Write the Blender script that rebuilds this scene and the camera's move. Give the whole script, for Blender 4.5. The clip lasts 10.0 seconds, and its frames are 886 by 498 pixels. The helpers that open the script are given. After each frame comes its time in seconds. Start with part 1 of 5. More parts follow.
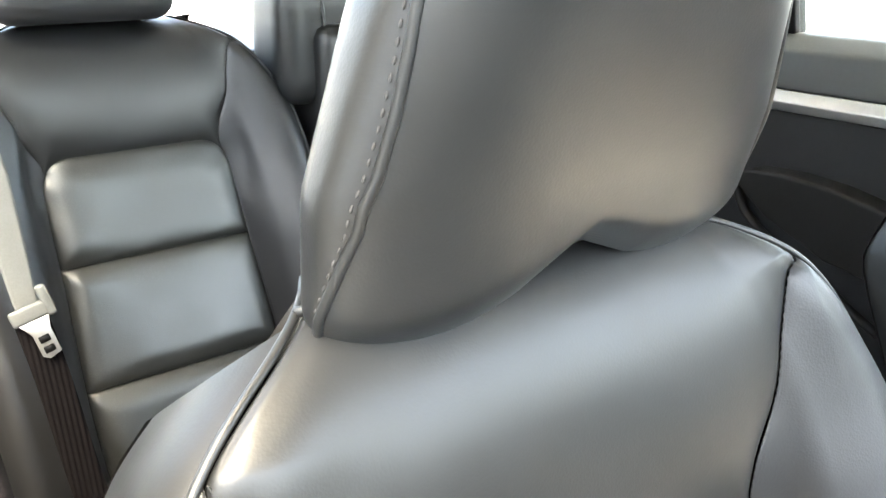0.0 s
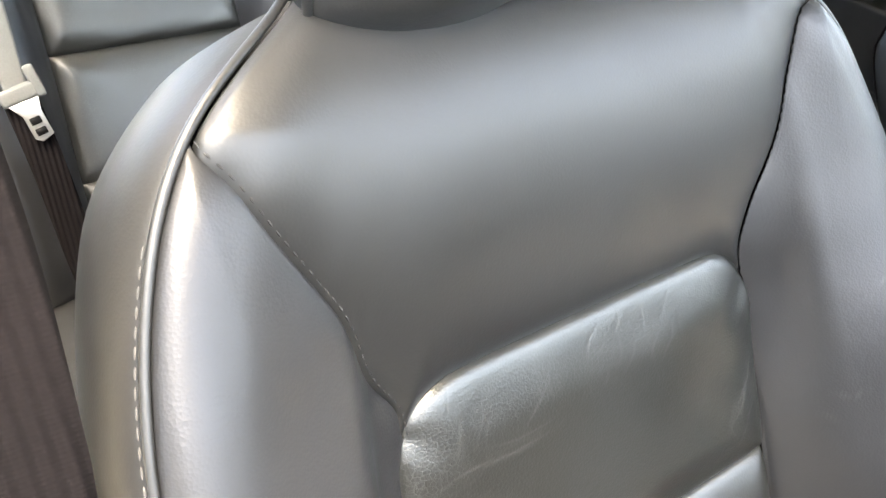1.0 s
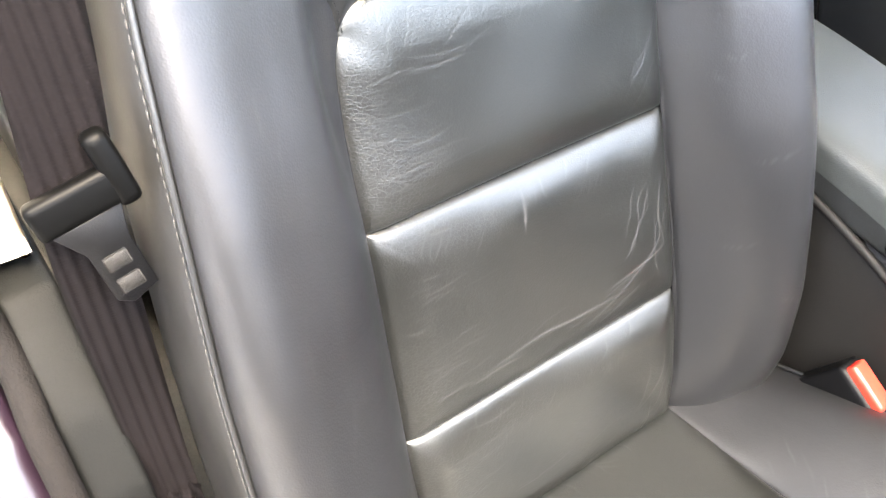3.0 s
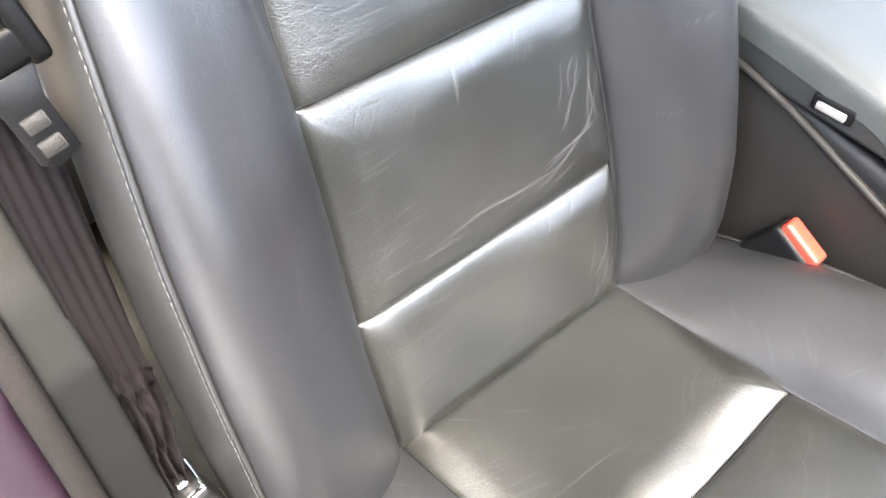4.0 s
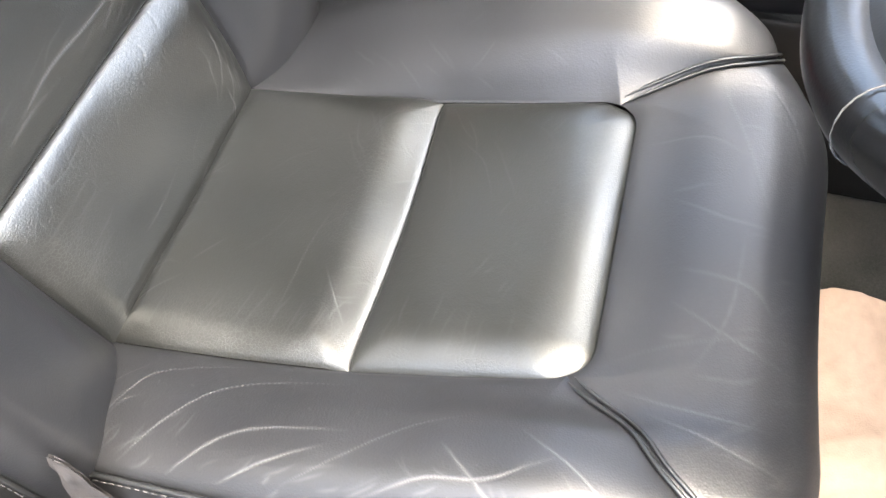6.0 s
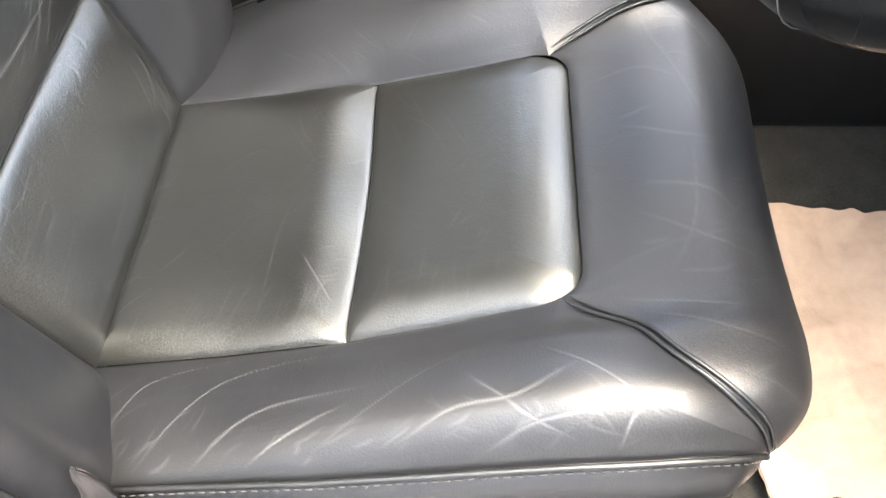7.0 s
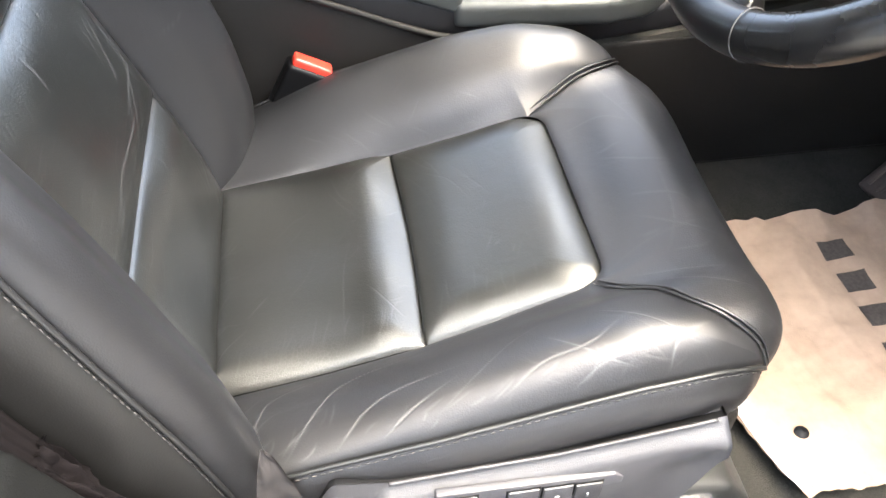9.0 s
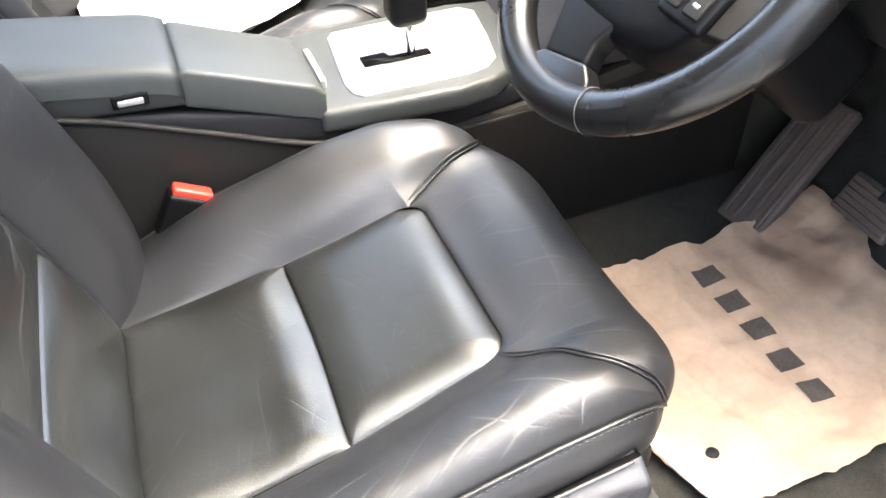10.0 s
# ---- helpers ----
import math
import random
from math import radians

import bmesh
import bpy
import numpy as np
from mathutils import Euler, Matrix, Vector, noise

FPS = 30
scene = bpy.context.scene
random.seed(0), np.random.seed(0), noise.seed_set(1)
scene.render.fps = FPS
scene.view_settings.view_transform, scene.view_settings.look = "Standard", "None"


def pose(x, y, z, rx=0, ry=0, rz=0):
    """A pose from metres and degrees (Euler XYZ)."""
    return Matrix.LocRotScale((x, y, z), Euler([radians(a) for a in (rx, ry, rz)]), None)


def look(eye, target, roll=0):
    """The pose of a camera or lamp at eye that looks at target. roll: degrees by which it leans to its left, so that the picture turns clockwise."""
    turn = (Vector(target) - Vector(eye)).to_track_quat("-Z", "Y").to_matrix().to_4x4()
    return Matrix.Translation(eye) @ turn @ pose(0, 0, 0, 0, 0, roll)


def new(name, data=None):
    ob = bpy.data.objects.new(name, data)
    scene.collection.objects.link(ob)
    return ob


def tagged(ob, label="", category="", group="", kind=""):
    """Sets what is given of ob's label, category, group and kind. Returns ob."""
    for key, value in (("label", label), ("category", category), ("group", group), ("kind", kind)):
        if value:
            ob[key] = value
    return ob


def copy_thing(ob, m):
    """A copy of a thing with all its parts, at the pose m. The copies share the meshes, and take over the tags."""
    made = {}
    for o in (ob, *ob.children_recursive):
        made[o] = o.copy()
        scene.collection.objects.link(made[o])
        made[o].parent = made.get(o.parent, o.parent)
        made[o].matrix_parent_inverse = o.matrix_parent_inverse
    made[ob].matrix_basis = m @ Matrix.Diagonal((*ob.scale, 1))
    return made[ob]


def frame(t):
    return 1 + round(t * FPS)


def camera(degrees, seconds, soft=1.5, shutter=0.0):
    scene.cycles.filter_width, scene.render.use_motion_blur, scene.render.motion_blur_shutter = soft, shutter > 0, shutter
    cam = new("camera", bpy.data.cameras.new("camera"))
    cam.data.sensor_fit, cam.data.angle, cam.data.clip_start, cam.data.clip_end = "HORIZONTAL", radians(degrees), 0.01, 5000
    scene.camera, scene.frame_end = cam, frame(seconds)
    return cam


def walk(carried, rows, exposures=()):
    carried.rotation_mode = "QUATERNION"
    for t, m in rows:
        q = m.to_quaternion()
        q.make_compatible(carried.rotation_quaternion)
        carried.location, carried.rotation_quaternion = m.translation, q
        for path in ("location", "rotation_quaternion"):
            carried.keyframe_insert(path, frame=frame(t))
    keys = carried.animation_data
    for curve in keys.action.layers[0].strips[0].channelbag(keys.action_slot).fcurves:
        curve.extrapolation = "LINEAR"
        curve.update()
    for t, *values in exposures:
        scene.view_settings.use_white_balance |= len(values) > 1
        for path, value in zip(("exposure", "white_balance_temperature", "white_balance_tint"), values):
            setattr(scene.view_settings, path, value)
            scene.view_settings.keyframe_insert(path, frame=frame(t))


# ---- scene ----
cam = camera(56.1, 10.0)
EXPOSURE = [(0.0, 5.14, 7900, -1), (0.5, 5.18, 7930, 1), (1.0, 5.1, 7950, 3), (2.0, 5.36, 7900, 5), (2.5, 5.4, 7750, 5), (4.5, 5.65, 7050, 5), (5.5, 5.29, 7000, 4), (6.0, 5.06, 7000, 4), (7.5, 4.8, 7200, 3), (10.0, 4.74, 7150, 4)]
PATH = [
    (0, (-0.297, -0.077, 1.081), (0.828, 1.42, 0.378), 0.1),
    (0.4, (-0.299, -0.087, 1.069), (0.818, 1.366, 0.269), 2.2),
    (0.5, (-0.296, -0.083, 1.054), (0.816, 1.359, 0.226), 2.2),
    (1, (-0.307, -0.095, 1.017), (0.728, 1.266, -0.02), 1.6),
    (1.5, (-0.317, -0.114, 0.992), (0.716, 1.19, -0.119), 2.4),
    (1.6, (-0.318, -0.121, 1.005), (0.713, 1.143, -0.152), 2.1),
    (2, (-0.323, -0.17, 1.003), (0.618, 1.095, -0.228), 3.0),
    (2.5, (-0.35, -0.208, 0.993), (0.561, 0.974, -0.339), 4.0),
    (3.8, (-0.371, -0.264, 0.96), (0.543, 0.747, -0.503), 2.7),
    (4, (-0.378, -0.275, 0.947), (0.561, 0.702, -0.525), 2.7),
    (4.5, (-0.379, -0.303, 0.92), (0.57, 0.534, -0.629), 1.9),
    (5, (-0.377, -0.317, 0.907), (0.596, 0.362, -0.703), 1.0),
    (5.5, (-0.373, -0.326, 0.892), (0.679, 0.182, -0.732), -0.1),
    (6, (-0.374, -0.337, 0.88), (0.696, -0.022, -0.78), -1.9),
    (6.2, (-0.374, -0.341, 0.876), (0.712, -0.098, -0.786), -2.4),
    (7.3, (-0.483, -0.262, 0.859), (0.742, -0.227, -0.721), -0.8),
    (7.5, (-0.509, -0.251, 0.866), (0.764, -0.221, -0.676), -1.1),
    (8, (-0.593, -0.206, 0.896), (0.722, -0.244, -0.611), 1.2),
    (8.5, (-0.607, -0.16, 0.918), (0.714, -0.228, -0.582), 1.9),
    (9, (-0.601, -0.122, 0.942), (0.763, -0.369, -0.5), 1.4),
    (9.5, (-0.599, -0.099, 0.96), (0.792, -0.502, -0.419), 0.3),
    (10, (-0.613, -0.119, 0.986), (0.797, -0.633, -0.336), -2.2),
]
walk(cam, [(t, look(eye, target, roll)) for t, eye, target, roll in PATH], EXPOSURE)

# ---- world and light ----
world = bpy.data.worlds.new("sky")
scene.world = world
world.use_nodes = True
wn = world.node_tree
sky = wn.nodes.new("ShaderNodeTexSky")
sky.sky_type = "NISHITA"
sky.sun_disc = False
SUN_UP, SUN_ROT = radians(74), radians(197)
sky.sun_elevation, sky.sun_rotation = SUN_UP, SUN_ROT
sky.air_density, sky.dust_density, sky.ozone_density = 0.7, 4.0, 0.5
wn.links.new(sky.outputs[0], wn.nodes["Background"].inputs[0])
wn.nodes["Background"].inputs[1].default_value = 0.15
sun = new("sun", bpy.data.lights.new("sun", "SUN"))
sun.data.energy, sun.data.angle, sun.data.color = 0.52, radians(80), (1.0, 0.98, 0.96)
sun.matrix_world = look((-0.3, -1.15, 3.7), (0, -0.2, 0.3))


# ---- materials ----
def material(name, base, rough=0.5, metal=0.0, vary=0.15, scale=40.0, bump=0.0, bump_scale=300.0, spec=0.5, coat=0.0, sheen=0.0):
    """A plain surface with grain at two sizes: colour mottling, roughness wear and fine relief."""
    m = bpy.data.materials.new(name)
    m.use_nodes = True
    n, l = m.node_tree.nodes, m.node_tree.links
    b = n["Principled BSDF"]
    b.inputs["Metallic"].default_value = metal
    b.inputs["Specular IOR Level"].default_value = spec
    b.inputs["Coat Weight"].default_value = coat
    b.inputs["Sheen Weight"].default_value = sheen
    tc = n.new("ShaderNodeTexCoord")
    big = n.new("ShaderNodeTexNoise")
    big.inputs["Scale"].default_value, big.inputs["Detail"].default_value = scale * 0.2, 3
    fine = n.new("ShaderNodeTexNoise")
    fine.inputs["Scale"].default_value, fine.inputs["Detail"].default_value = scale * 4, 4
    l.new(tc.outputs["Object"], big.inputs["Vector"])
    l.new(tc.outputs["Object"], fine.inputs["Vector"])
    both = n.new("ShaderNodeMath")
    both.operation = "ADD"
    l.new(big.outputs["Fac"], both.inputs[0])
    l.new(fine.outputs["Fac"], both.inputs[1])
    ramp = n.new("ShaderNodeMapRange")
    ramp.inputs[1].default_value, ramp.inputs[2].default_value = 0.6, 1.4
    ramp.inputs[3].default_value, ramp.inputs[4].default_value = 1 - vary, 1 + vary
    l.new(both.outputs[0], ramp.inputs[0])
    mul = n.new("ShaderNodeVectorMath")
    mul.operation = "SCALE"
    mul.inputs[0].default_value = base
    l.new(ramp.outputs[0], mul.inputs["Scale"])
    l.new(mul.outputs[0], b.inputs["Base Color"])
    rr = n.new("ShaderNodeMapRange")
    rr.inputs[1].default_value, rr.inputs[2].default_value = 0.3, 0.7
    rr.inputs[3].default_value, rr.inputs[4].default_value = max(rough - 0.06, 0.02), min(rough + 0.06, 1)
    l.new(big.outputs["Fac"], rr.inputs[0])
    l.new(rr.outputs[0], b.inputs["Roughness"])
    if bump:
        rel = n.new("ShaderNodeTexNoise")
        rel.inputs["Scale"].default_value, rel.inputs["Detail"].default_value = bump_scale, 3
        l.new(tc.outputs["Object"], rel.inputs["Vector"])
        bp = n.new("ShaderNodeBump")
        bp.inputs["Strength"].default_value, bp.inputs["Distance"].default_value = bump, 0.001
        l.new(rel.outputs["Fac"], bp.inputs["Height"])
        l.new(bp.outputs["Normal"], b.inputs["Normal"])
    return m


def leather(name, base, rough, creases, grain=1.0, spec=0.82, tint=(1, 1, 1), stretch=(230, 340, 430)):
    """Upholstery leather: pebbled grain, fine wear, and long thin creases where it has been sat on."""
    m = bpy.data.materials.new(name)
    m.use_nodes = True
    n, l = m.node_tree.nodes, m.node_tree.links
    b = n["Principled BSDF"]
    b.inputs["Specular IOR Level"].default_value = spec
    b.inputs["Specular Tint"].default_value = (*tint, 1)
    tc = n.new("ShaderNodeTexCoord")
    wear = n.new("ShaderNodeTexNoise")
    wear.inputs["Scale"].default_value, wear.inputs["Detail"].default_value = 9, 5
    l.new(tc.outputs["Object"], wear.inputs["Vector"])
    col = n.new("ShaderNodeMapRange")
    col.inputs[1].default_value, col.inputs[2].default_value = 0.3, 0.7
    col.inputs[3].default_value, col.inputs[4].default_value = 0.86, 1.14
    l.new(wear.outputs["Fac"], col.inputs[0])
    mul = n.new("ShaderNodeVectorMath")
    mul.operation = "SCALE"
    mul.inputs[0].default_value = base
    l.new(col.outputs[0], mul.inputs["Scale"])
    ro = n.new("ShaderNodeMapRange")
    ro.inputs[1].default_value, ro.inputs[2].default_value = 0.3, 0.7
    ro.inputs[3].default_value, ro.inputs[4].default_value = rough - 0.05, rough + 0.05
    l.new(wear.outputs["Fac"], ro.inputs[0])
    l.new(ro.outputs[0], b.inputs["Roughness"])
    pebble = n.new("ShaderNodeTexVoronoi")
    pebble.inputs["Scale"].default_value = 650
    l.new(tc.outputs["Object"], pebble.inputs["Vector"])
    b1 = n.new("ShaderNodeBump")
    b1.inputs["Strength"].default_value, b1.inputs["Distance"].default_value = 0.16 * grain, 0.0005
    l.new(pebble.outputs["Distance"], b1.inputs["Height"])
    # slack, slightly puckered hide
    pucker = n.new("ShaderNodeTexNoise")
    pucker.inputs["Scale"].default_value, pucker.inputs["Detail"].default_value, pucker.inputs["Distortion"].default_value = 38, 4, 0.6
    l.new(tc.outputs["Object"], pucker.inputs["Vector"])
    b0 = n.new("ShaderNodeBump")
    b0.inputs["Strength"].default_value, b0.inputs["Distance"].default_value = 0.3, 0.0010 * grain
    l.new(pucker.outputs["Fac"], b0.inputs["Height"])
    l.new(b0.outputs["Normal"], b1.inputs["Normal"])
    # fine wrinkles: thin bands of a stretched, warped noise, in patches
    warp = n.new("ShaderNodeTexNoise")
    warp.inputs["Scale"].default_value, warp.inputs["Detail"].default_value = 22, 2
    l.new(tc.outputs["Object"], warp.inputs["Vector"])
    ws = n.new("ShaderNodeVectorMath")
    ws.operation = "SCALE"
    ws.inputs["Scale"].default_value = 0.02
    l.new(warp.outputs["Color"], ws.inputs[0])
    add = n.new("ShaderNodeVectorMath")
    l.new(tc.outputs["Object"], add.inputs[0])
    l.new(ws.outputs[0], add.inputs[1])
    mp = n.new("ShaderNodeMapping")
    mp.inputs["Scale"].default_value = stretch
    mp.inputs["Rotation"].default_value = (0.1, 0.1, 0.35)
    l.new(add.outputs[0], mp.inputs[0])
    cells = n.new("ShaderNodeTexVoronoi")
    cells.feature = "DISTANCE_TO_EDGE"
    cells.inputs["Scale"].default_value = 1.0
    l.new(mp.outputs[0], cells.inputs["Vector"])
    thin = n.new("ShaderNodeMapRange")
    thin.interpolation_type = "SMOOTHSTEP"
    thin.inputs[1].default_value, thin.inputs[2].default_value = 0.0, 0.10
    thin.inputs[3].default_value, thin.inputs[4].default_value = 1.0, 0.0
    l.new(cells.outputs["Distance"], thin.inputs[0])
    patches = n.new("ShaderNodeTexNoise")
    patches.inputs["Scale"].default_value, patches.inputs["Detail"].default_value = 9, 3
    l.new(tc.outputs["Object"], patches.inputs["Vector"])
    zone = n.new("ShaderNodeAttribute")
    zone.attribute_name = "crackle"
    pm = n.new("ShaderNodeMapRange")
    pm.inputs[1].default_value, pm.inputs[2].default_value = 0.28, 0.55
    l.new(patches.outputs["Fac"], pm.inputs[0])
    pz = n.new("ShaderNodeMath")
    pz.operation = "MULTIPLY"
    l.new(pm.outputs[0], pz.inputs[0])
    l.new(zone.outputs["Fac"], pz.inputs[1])
    cm = n.new("ShaderNodeMath")
    cm.operation = "MULTIPLY"
    l.new(thin.outputs[0], cm.inputs[0])
    l.new(pz.outputs[0], cm.inputs[1])
    cs = n.new("ShaderNodeMath")
    cs.operation = "MULTIPLY"
    cs.inputs[1].default_value = creases
    l.new(cm.outputs[0], cs.inputs[0])
    b2 = n.new("ShaderNodeBump")
    b2.inputs["Strength"].default_value, b2.inputs["Distance"].default_value = 0.32, 0.0003
    b2.invert = True
    l.new(cs.outputs[0], b2.inputs["Height"])
    l.new(b1.outputs["Normal"], b2.inputs["Normal"])
    l.new(b2.outputs["Normal"], b.inputs["Normal"])
    mark = n.new("ShaderNodeAttribute")
    mark.attribute_name = "worn"
    b3 = n.new("ShaderNodeBump")
    b3.invert = True
    b3.inputs["Strength"].default_value, b3.inputs["Distance"].default_value = 0.25, 0.0006
    l.new(mark.outputs["Fac"], b3.inputs["Height"])
    l.new(b2.outputs["Normal"], b3.inputs["Normal"])
    l.new(b3.outputs["Normal"], b.inputs["Normal"])
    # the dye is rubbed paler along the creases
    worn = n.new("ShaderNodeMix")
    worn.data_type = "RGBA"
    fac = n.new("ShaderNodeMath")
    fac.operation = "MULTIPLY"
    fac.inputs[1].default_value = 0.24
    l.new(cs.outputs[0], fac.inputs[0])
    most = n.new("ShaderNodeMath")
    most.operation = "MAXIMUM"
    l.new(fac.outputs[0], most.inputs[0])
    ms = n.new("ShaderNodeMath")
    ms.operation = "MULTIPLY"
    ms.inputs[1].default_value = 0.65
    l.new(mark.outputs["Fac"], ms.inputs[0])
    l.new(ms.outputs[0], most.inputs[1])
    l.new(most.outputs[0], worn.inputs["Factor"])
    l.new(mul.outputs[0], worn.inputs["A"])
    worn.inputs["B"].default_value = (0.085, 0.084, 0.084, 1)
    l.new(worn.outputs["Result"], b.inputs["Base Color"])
    return m


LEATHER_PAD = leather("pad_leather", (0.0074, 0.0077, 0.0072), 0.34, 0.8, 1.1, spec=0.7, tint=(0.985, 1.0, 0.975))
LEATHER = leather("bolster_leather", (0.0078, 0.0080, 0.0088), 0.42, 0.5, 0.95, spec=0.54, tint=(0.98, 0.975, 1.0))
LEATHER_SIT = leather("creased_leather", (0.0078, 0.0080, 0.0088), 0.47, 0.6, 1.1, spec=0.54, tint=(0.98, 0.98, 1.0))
LEATHER_SMOOTH = leather("smooth_leather", (0.0095, 0.0098, 0.0102), 0.40, 0.0, 0.5, spec=0.5)
# smooth leather made darker: the shadow on the backrest's side is in its colour
SHADED_SIDE = leather("shaded_side_leather", (0.0068, 0.0066, 0.0064), 0.48, 0.0, 0.5, spec=0.36)
DARK_THREAD = material("dark_thread", (0.017, 0.017, 0.018), 0.8, spec=0.2)
THREAD = material("thread", (0.042, 0.041, 0.041), 0.8, spec=0.2)
DARK_PLASTIC = material("dark_plastic", (0.008, 0.008, 0.009), 0.6, bump=0.3, bump_scale=900, spec=0.25)
CHARCOAL = material("charcoal_plastic", (0.0088, 0.0081, 0.0074), 0.6, bump=0.3, bump_scale=900, spec=0.2)
GREY_PLASTIC = material("grey_plastic", (0.030, 0.030, 0.033), 0.46, bump=0.25, bump_scale=900)
BLACK = material("black_plastic", (0.0035, 0.0035, 0.0038), 0.4, bump=0.2, bump_scale=900, spec=0.1)
PILLAR = material("pillar_plastic", (0.0027, 0.0029, 0.0028), 0.65, bump=0.3, bump_scale=900, spec=0.1)
CREAM = material("cream_trim", (0.72, 0.66, 0.55), 0.55, vary=0.06, bump=0.2, bump_scale=700)
WEBBING = material("belt_webbing", (0.0034, 0.0027, 0.0030), 0.9, vary=0.3, scale=120, spec=0.06)
wt = WEBBING.node_tree
wtc, rib, weave = wt.nodes.new("ShaderNodeTexCoord"), wt.nodes.new("ShaderNodeTexWave"), wt.nodes.new("ShaderNodeTexWave")
rib.bands_direction, weave.bands_direction = "X", "Z"
rib.inputs["Scale"].default_value, rib.inputs["Distortion"].default_value = 45, 0.3
weave.inputs["Scale"].default_value, weave.inputs["Distortion"].default_value = 190, 1.5
wadd, wb = wt.nodes.new("ShaderNodeMath"), wt.nodes.new("ShaderNodeBump")
for tex in (rib, weave):
    wt.links.new(wtc.outputs["Object"], tex.inputs["Vector"])
wadd.operation = "MULTIPLY_ADD"
wadd.inputs[1].default_value = 0.07
wt.links.new(weave.outputs["Fac"], wadd.inputs[0])
wt.links.new(rib.outputs["Fac"], wadd.inputs[2])
wt.links.new(wadd.outputs[0], wb.inputs["Height"])
wb.inputs["Strength"].default_value, wb.inputs["Distance"].default_value = 0.9, 0.0015
wt.links.new(wb.outputs["Normal"], wt.nodes["Principled BSDF"].inputs["Normal"])
PALE_WEBBING = material("pale_webbing", (0.065, 0.068, 0.067), 0.8, vary=0.2, scale=120)
CARPET = material("carpet", (0.027, 0.026, 0.023), 0.95, vary=0.45, scale=120, bump=1.0, bump_scale=900, spec=0.1)
PAPER = material("kraft_paper", (0.32, 0.225, 0.162), 0.8, vary=0.12, scale=25, bump=0.3, bump_scale=500, spec=0.3)
WHITE_PAPER = material("white_paper", (0.80, 0.78, 0.74), 0.7, vary=0.05, scale=15, bump=0.2, bump_scale=300)
INK = material("ink", (0.052, 0.043, 0.037), 0.85, vary=0.45, scale=60, spec=0.25)
CHROME = material("chrome", (0.75, 0.75, 0.76), 0.18, 1.0, vary=0.05)
SILVER = material("satin_silver", (0.40, 0.40, 0.395), 0.38, 0.7, vary=0.05)
RED = material("red_button", (0.6, 0.035, 0.022), 0.35, vary=0.1)
PLUM = material("plum_paint", (0.0075, 0.0035, 0.0072), 0.35, vary=0.1, coat=0.35)
RUBBER = material("rubber", (0.0036, 0.0030, 0.0029), 0.85, spec=0.15, vary=0.35, bump=0.6, bump_scale=600)
HEADLINER = material("headliner", (0.75, 0.75, 0.74), 0.9, vary=0.05)
CONCRETE = material("concrete", (0.38, 0.38, 0.37), 0.9, vary=0.3, scale=8, bump=0.6, bump_scale=120)
BLOCKER_PLASTER = material("blocker_plaster", (0.61, 0.62, 0.63), 0.9, vary=0.1, scale=3)
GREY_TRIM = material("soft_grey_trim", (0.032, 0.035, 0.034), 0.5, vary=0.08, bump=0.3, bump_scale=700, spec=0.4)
# trim grey darkened for the lid's shaded side, also the rail cover's own grey
SHADE_RAIL_GREY = material("shade_rail_grey", (0.014, 0.0148, 0.0148), 0.5, vary=0.08, bump=0.3, bump_scale=700, spec=0.35)
# a brown stain with an uneven edge on the paper
pt = PAPER.node_tree
ptc, pdist, pnoise = pt.nodes.new("ShaderNodeTexCoord"), pt.nodes.new("ShaderNodeVectorMath"), pt.nodes.new("ShaderNodeTexNoise")
pmap = pt.nodes.new("ShaderNodeMapping")
pmap.inputs["Location"].default_value, pmap.inputs["Scale"].default_value = (-0.055, 0.93, 0), (1.0, 1.35, 0)
pmap.inputs["Location"].default_value = (-0.055, 0.93 * 1.35, 0)
pt.links.new(ptc.outputs["Object"], pmap.inputs[0])
pdist.operation = "LENGTH"
pt.links.new(pmap.outputs[0], pdist.inputs[0])
pnoise.inputs["Scale"].default_value, pnoise.inputs["Detail"].default_value = 14, 4
pt.links.new(ptc.outputs["Object"], pnoise.inputs["Vector"])
padd, pramp, pmix = pt.nodes.new("ShaderNodeMath"), pt.nodes.new("ShaderNodeMapRange"), pt.nodes.new("ShaderNodeMix")
padd.operation = "MULTIPLY_ADD"
padd.inputs[1].default_value = 0.12
pt.links.new(pnoise.outputs["Fac"], padd.inputs[0])
pt.links.new(pdist.outputs["Value"], padd.inputs[2])
pramp.inputs[1].default_value, pramp.inputs[2].default_value, pramp.inputs[3].default_value, pramp.inputs[4].default_value = 0.115, 0.155, 0.75, 0.0
pt.links.new(padd.outputs[0], pramp.inputs[0])
pmix.data_type = "RGBA"
pmix.inputs["B"].default_value = (0.21, 0.135, 0.092, 1)
psock = pt.nodes["Principled BSDF"].inputs["Base Color"]
pt.links.new(psock.links[0].from_socket, pmix.inputs["A"])
pt.links.new(pramp.outputs[0], pmix.inputs["Factor"])
pt.links.new(pmix.outputs["Result"], psock)
GLASS = bpy.data.materials.new("window_glass")
GLASS.use_nodes = True
gb = GLASS.node_tree.nodes["Principled BSDF"]
gb.inputs["Base Color"].default_value = (0.92, 0.96, 0.94, 1)
gb.inputs["Roughness"].default_value, gb.inputs["IOR"].default_value = 0.02, 1.45
gb.inputs["Transmission Weight"].default_value = 1.0


# ---- building helpers ----
def thing(name, label, category, at=(0, 0, 0), group="", kind=""):
    ob = new(name)
    ob.location = at
    ob.empty_display_size = 0.05
    return tagged(ob, label, category, group, kind)


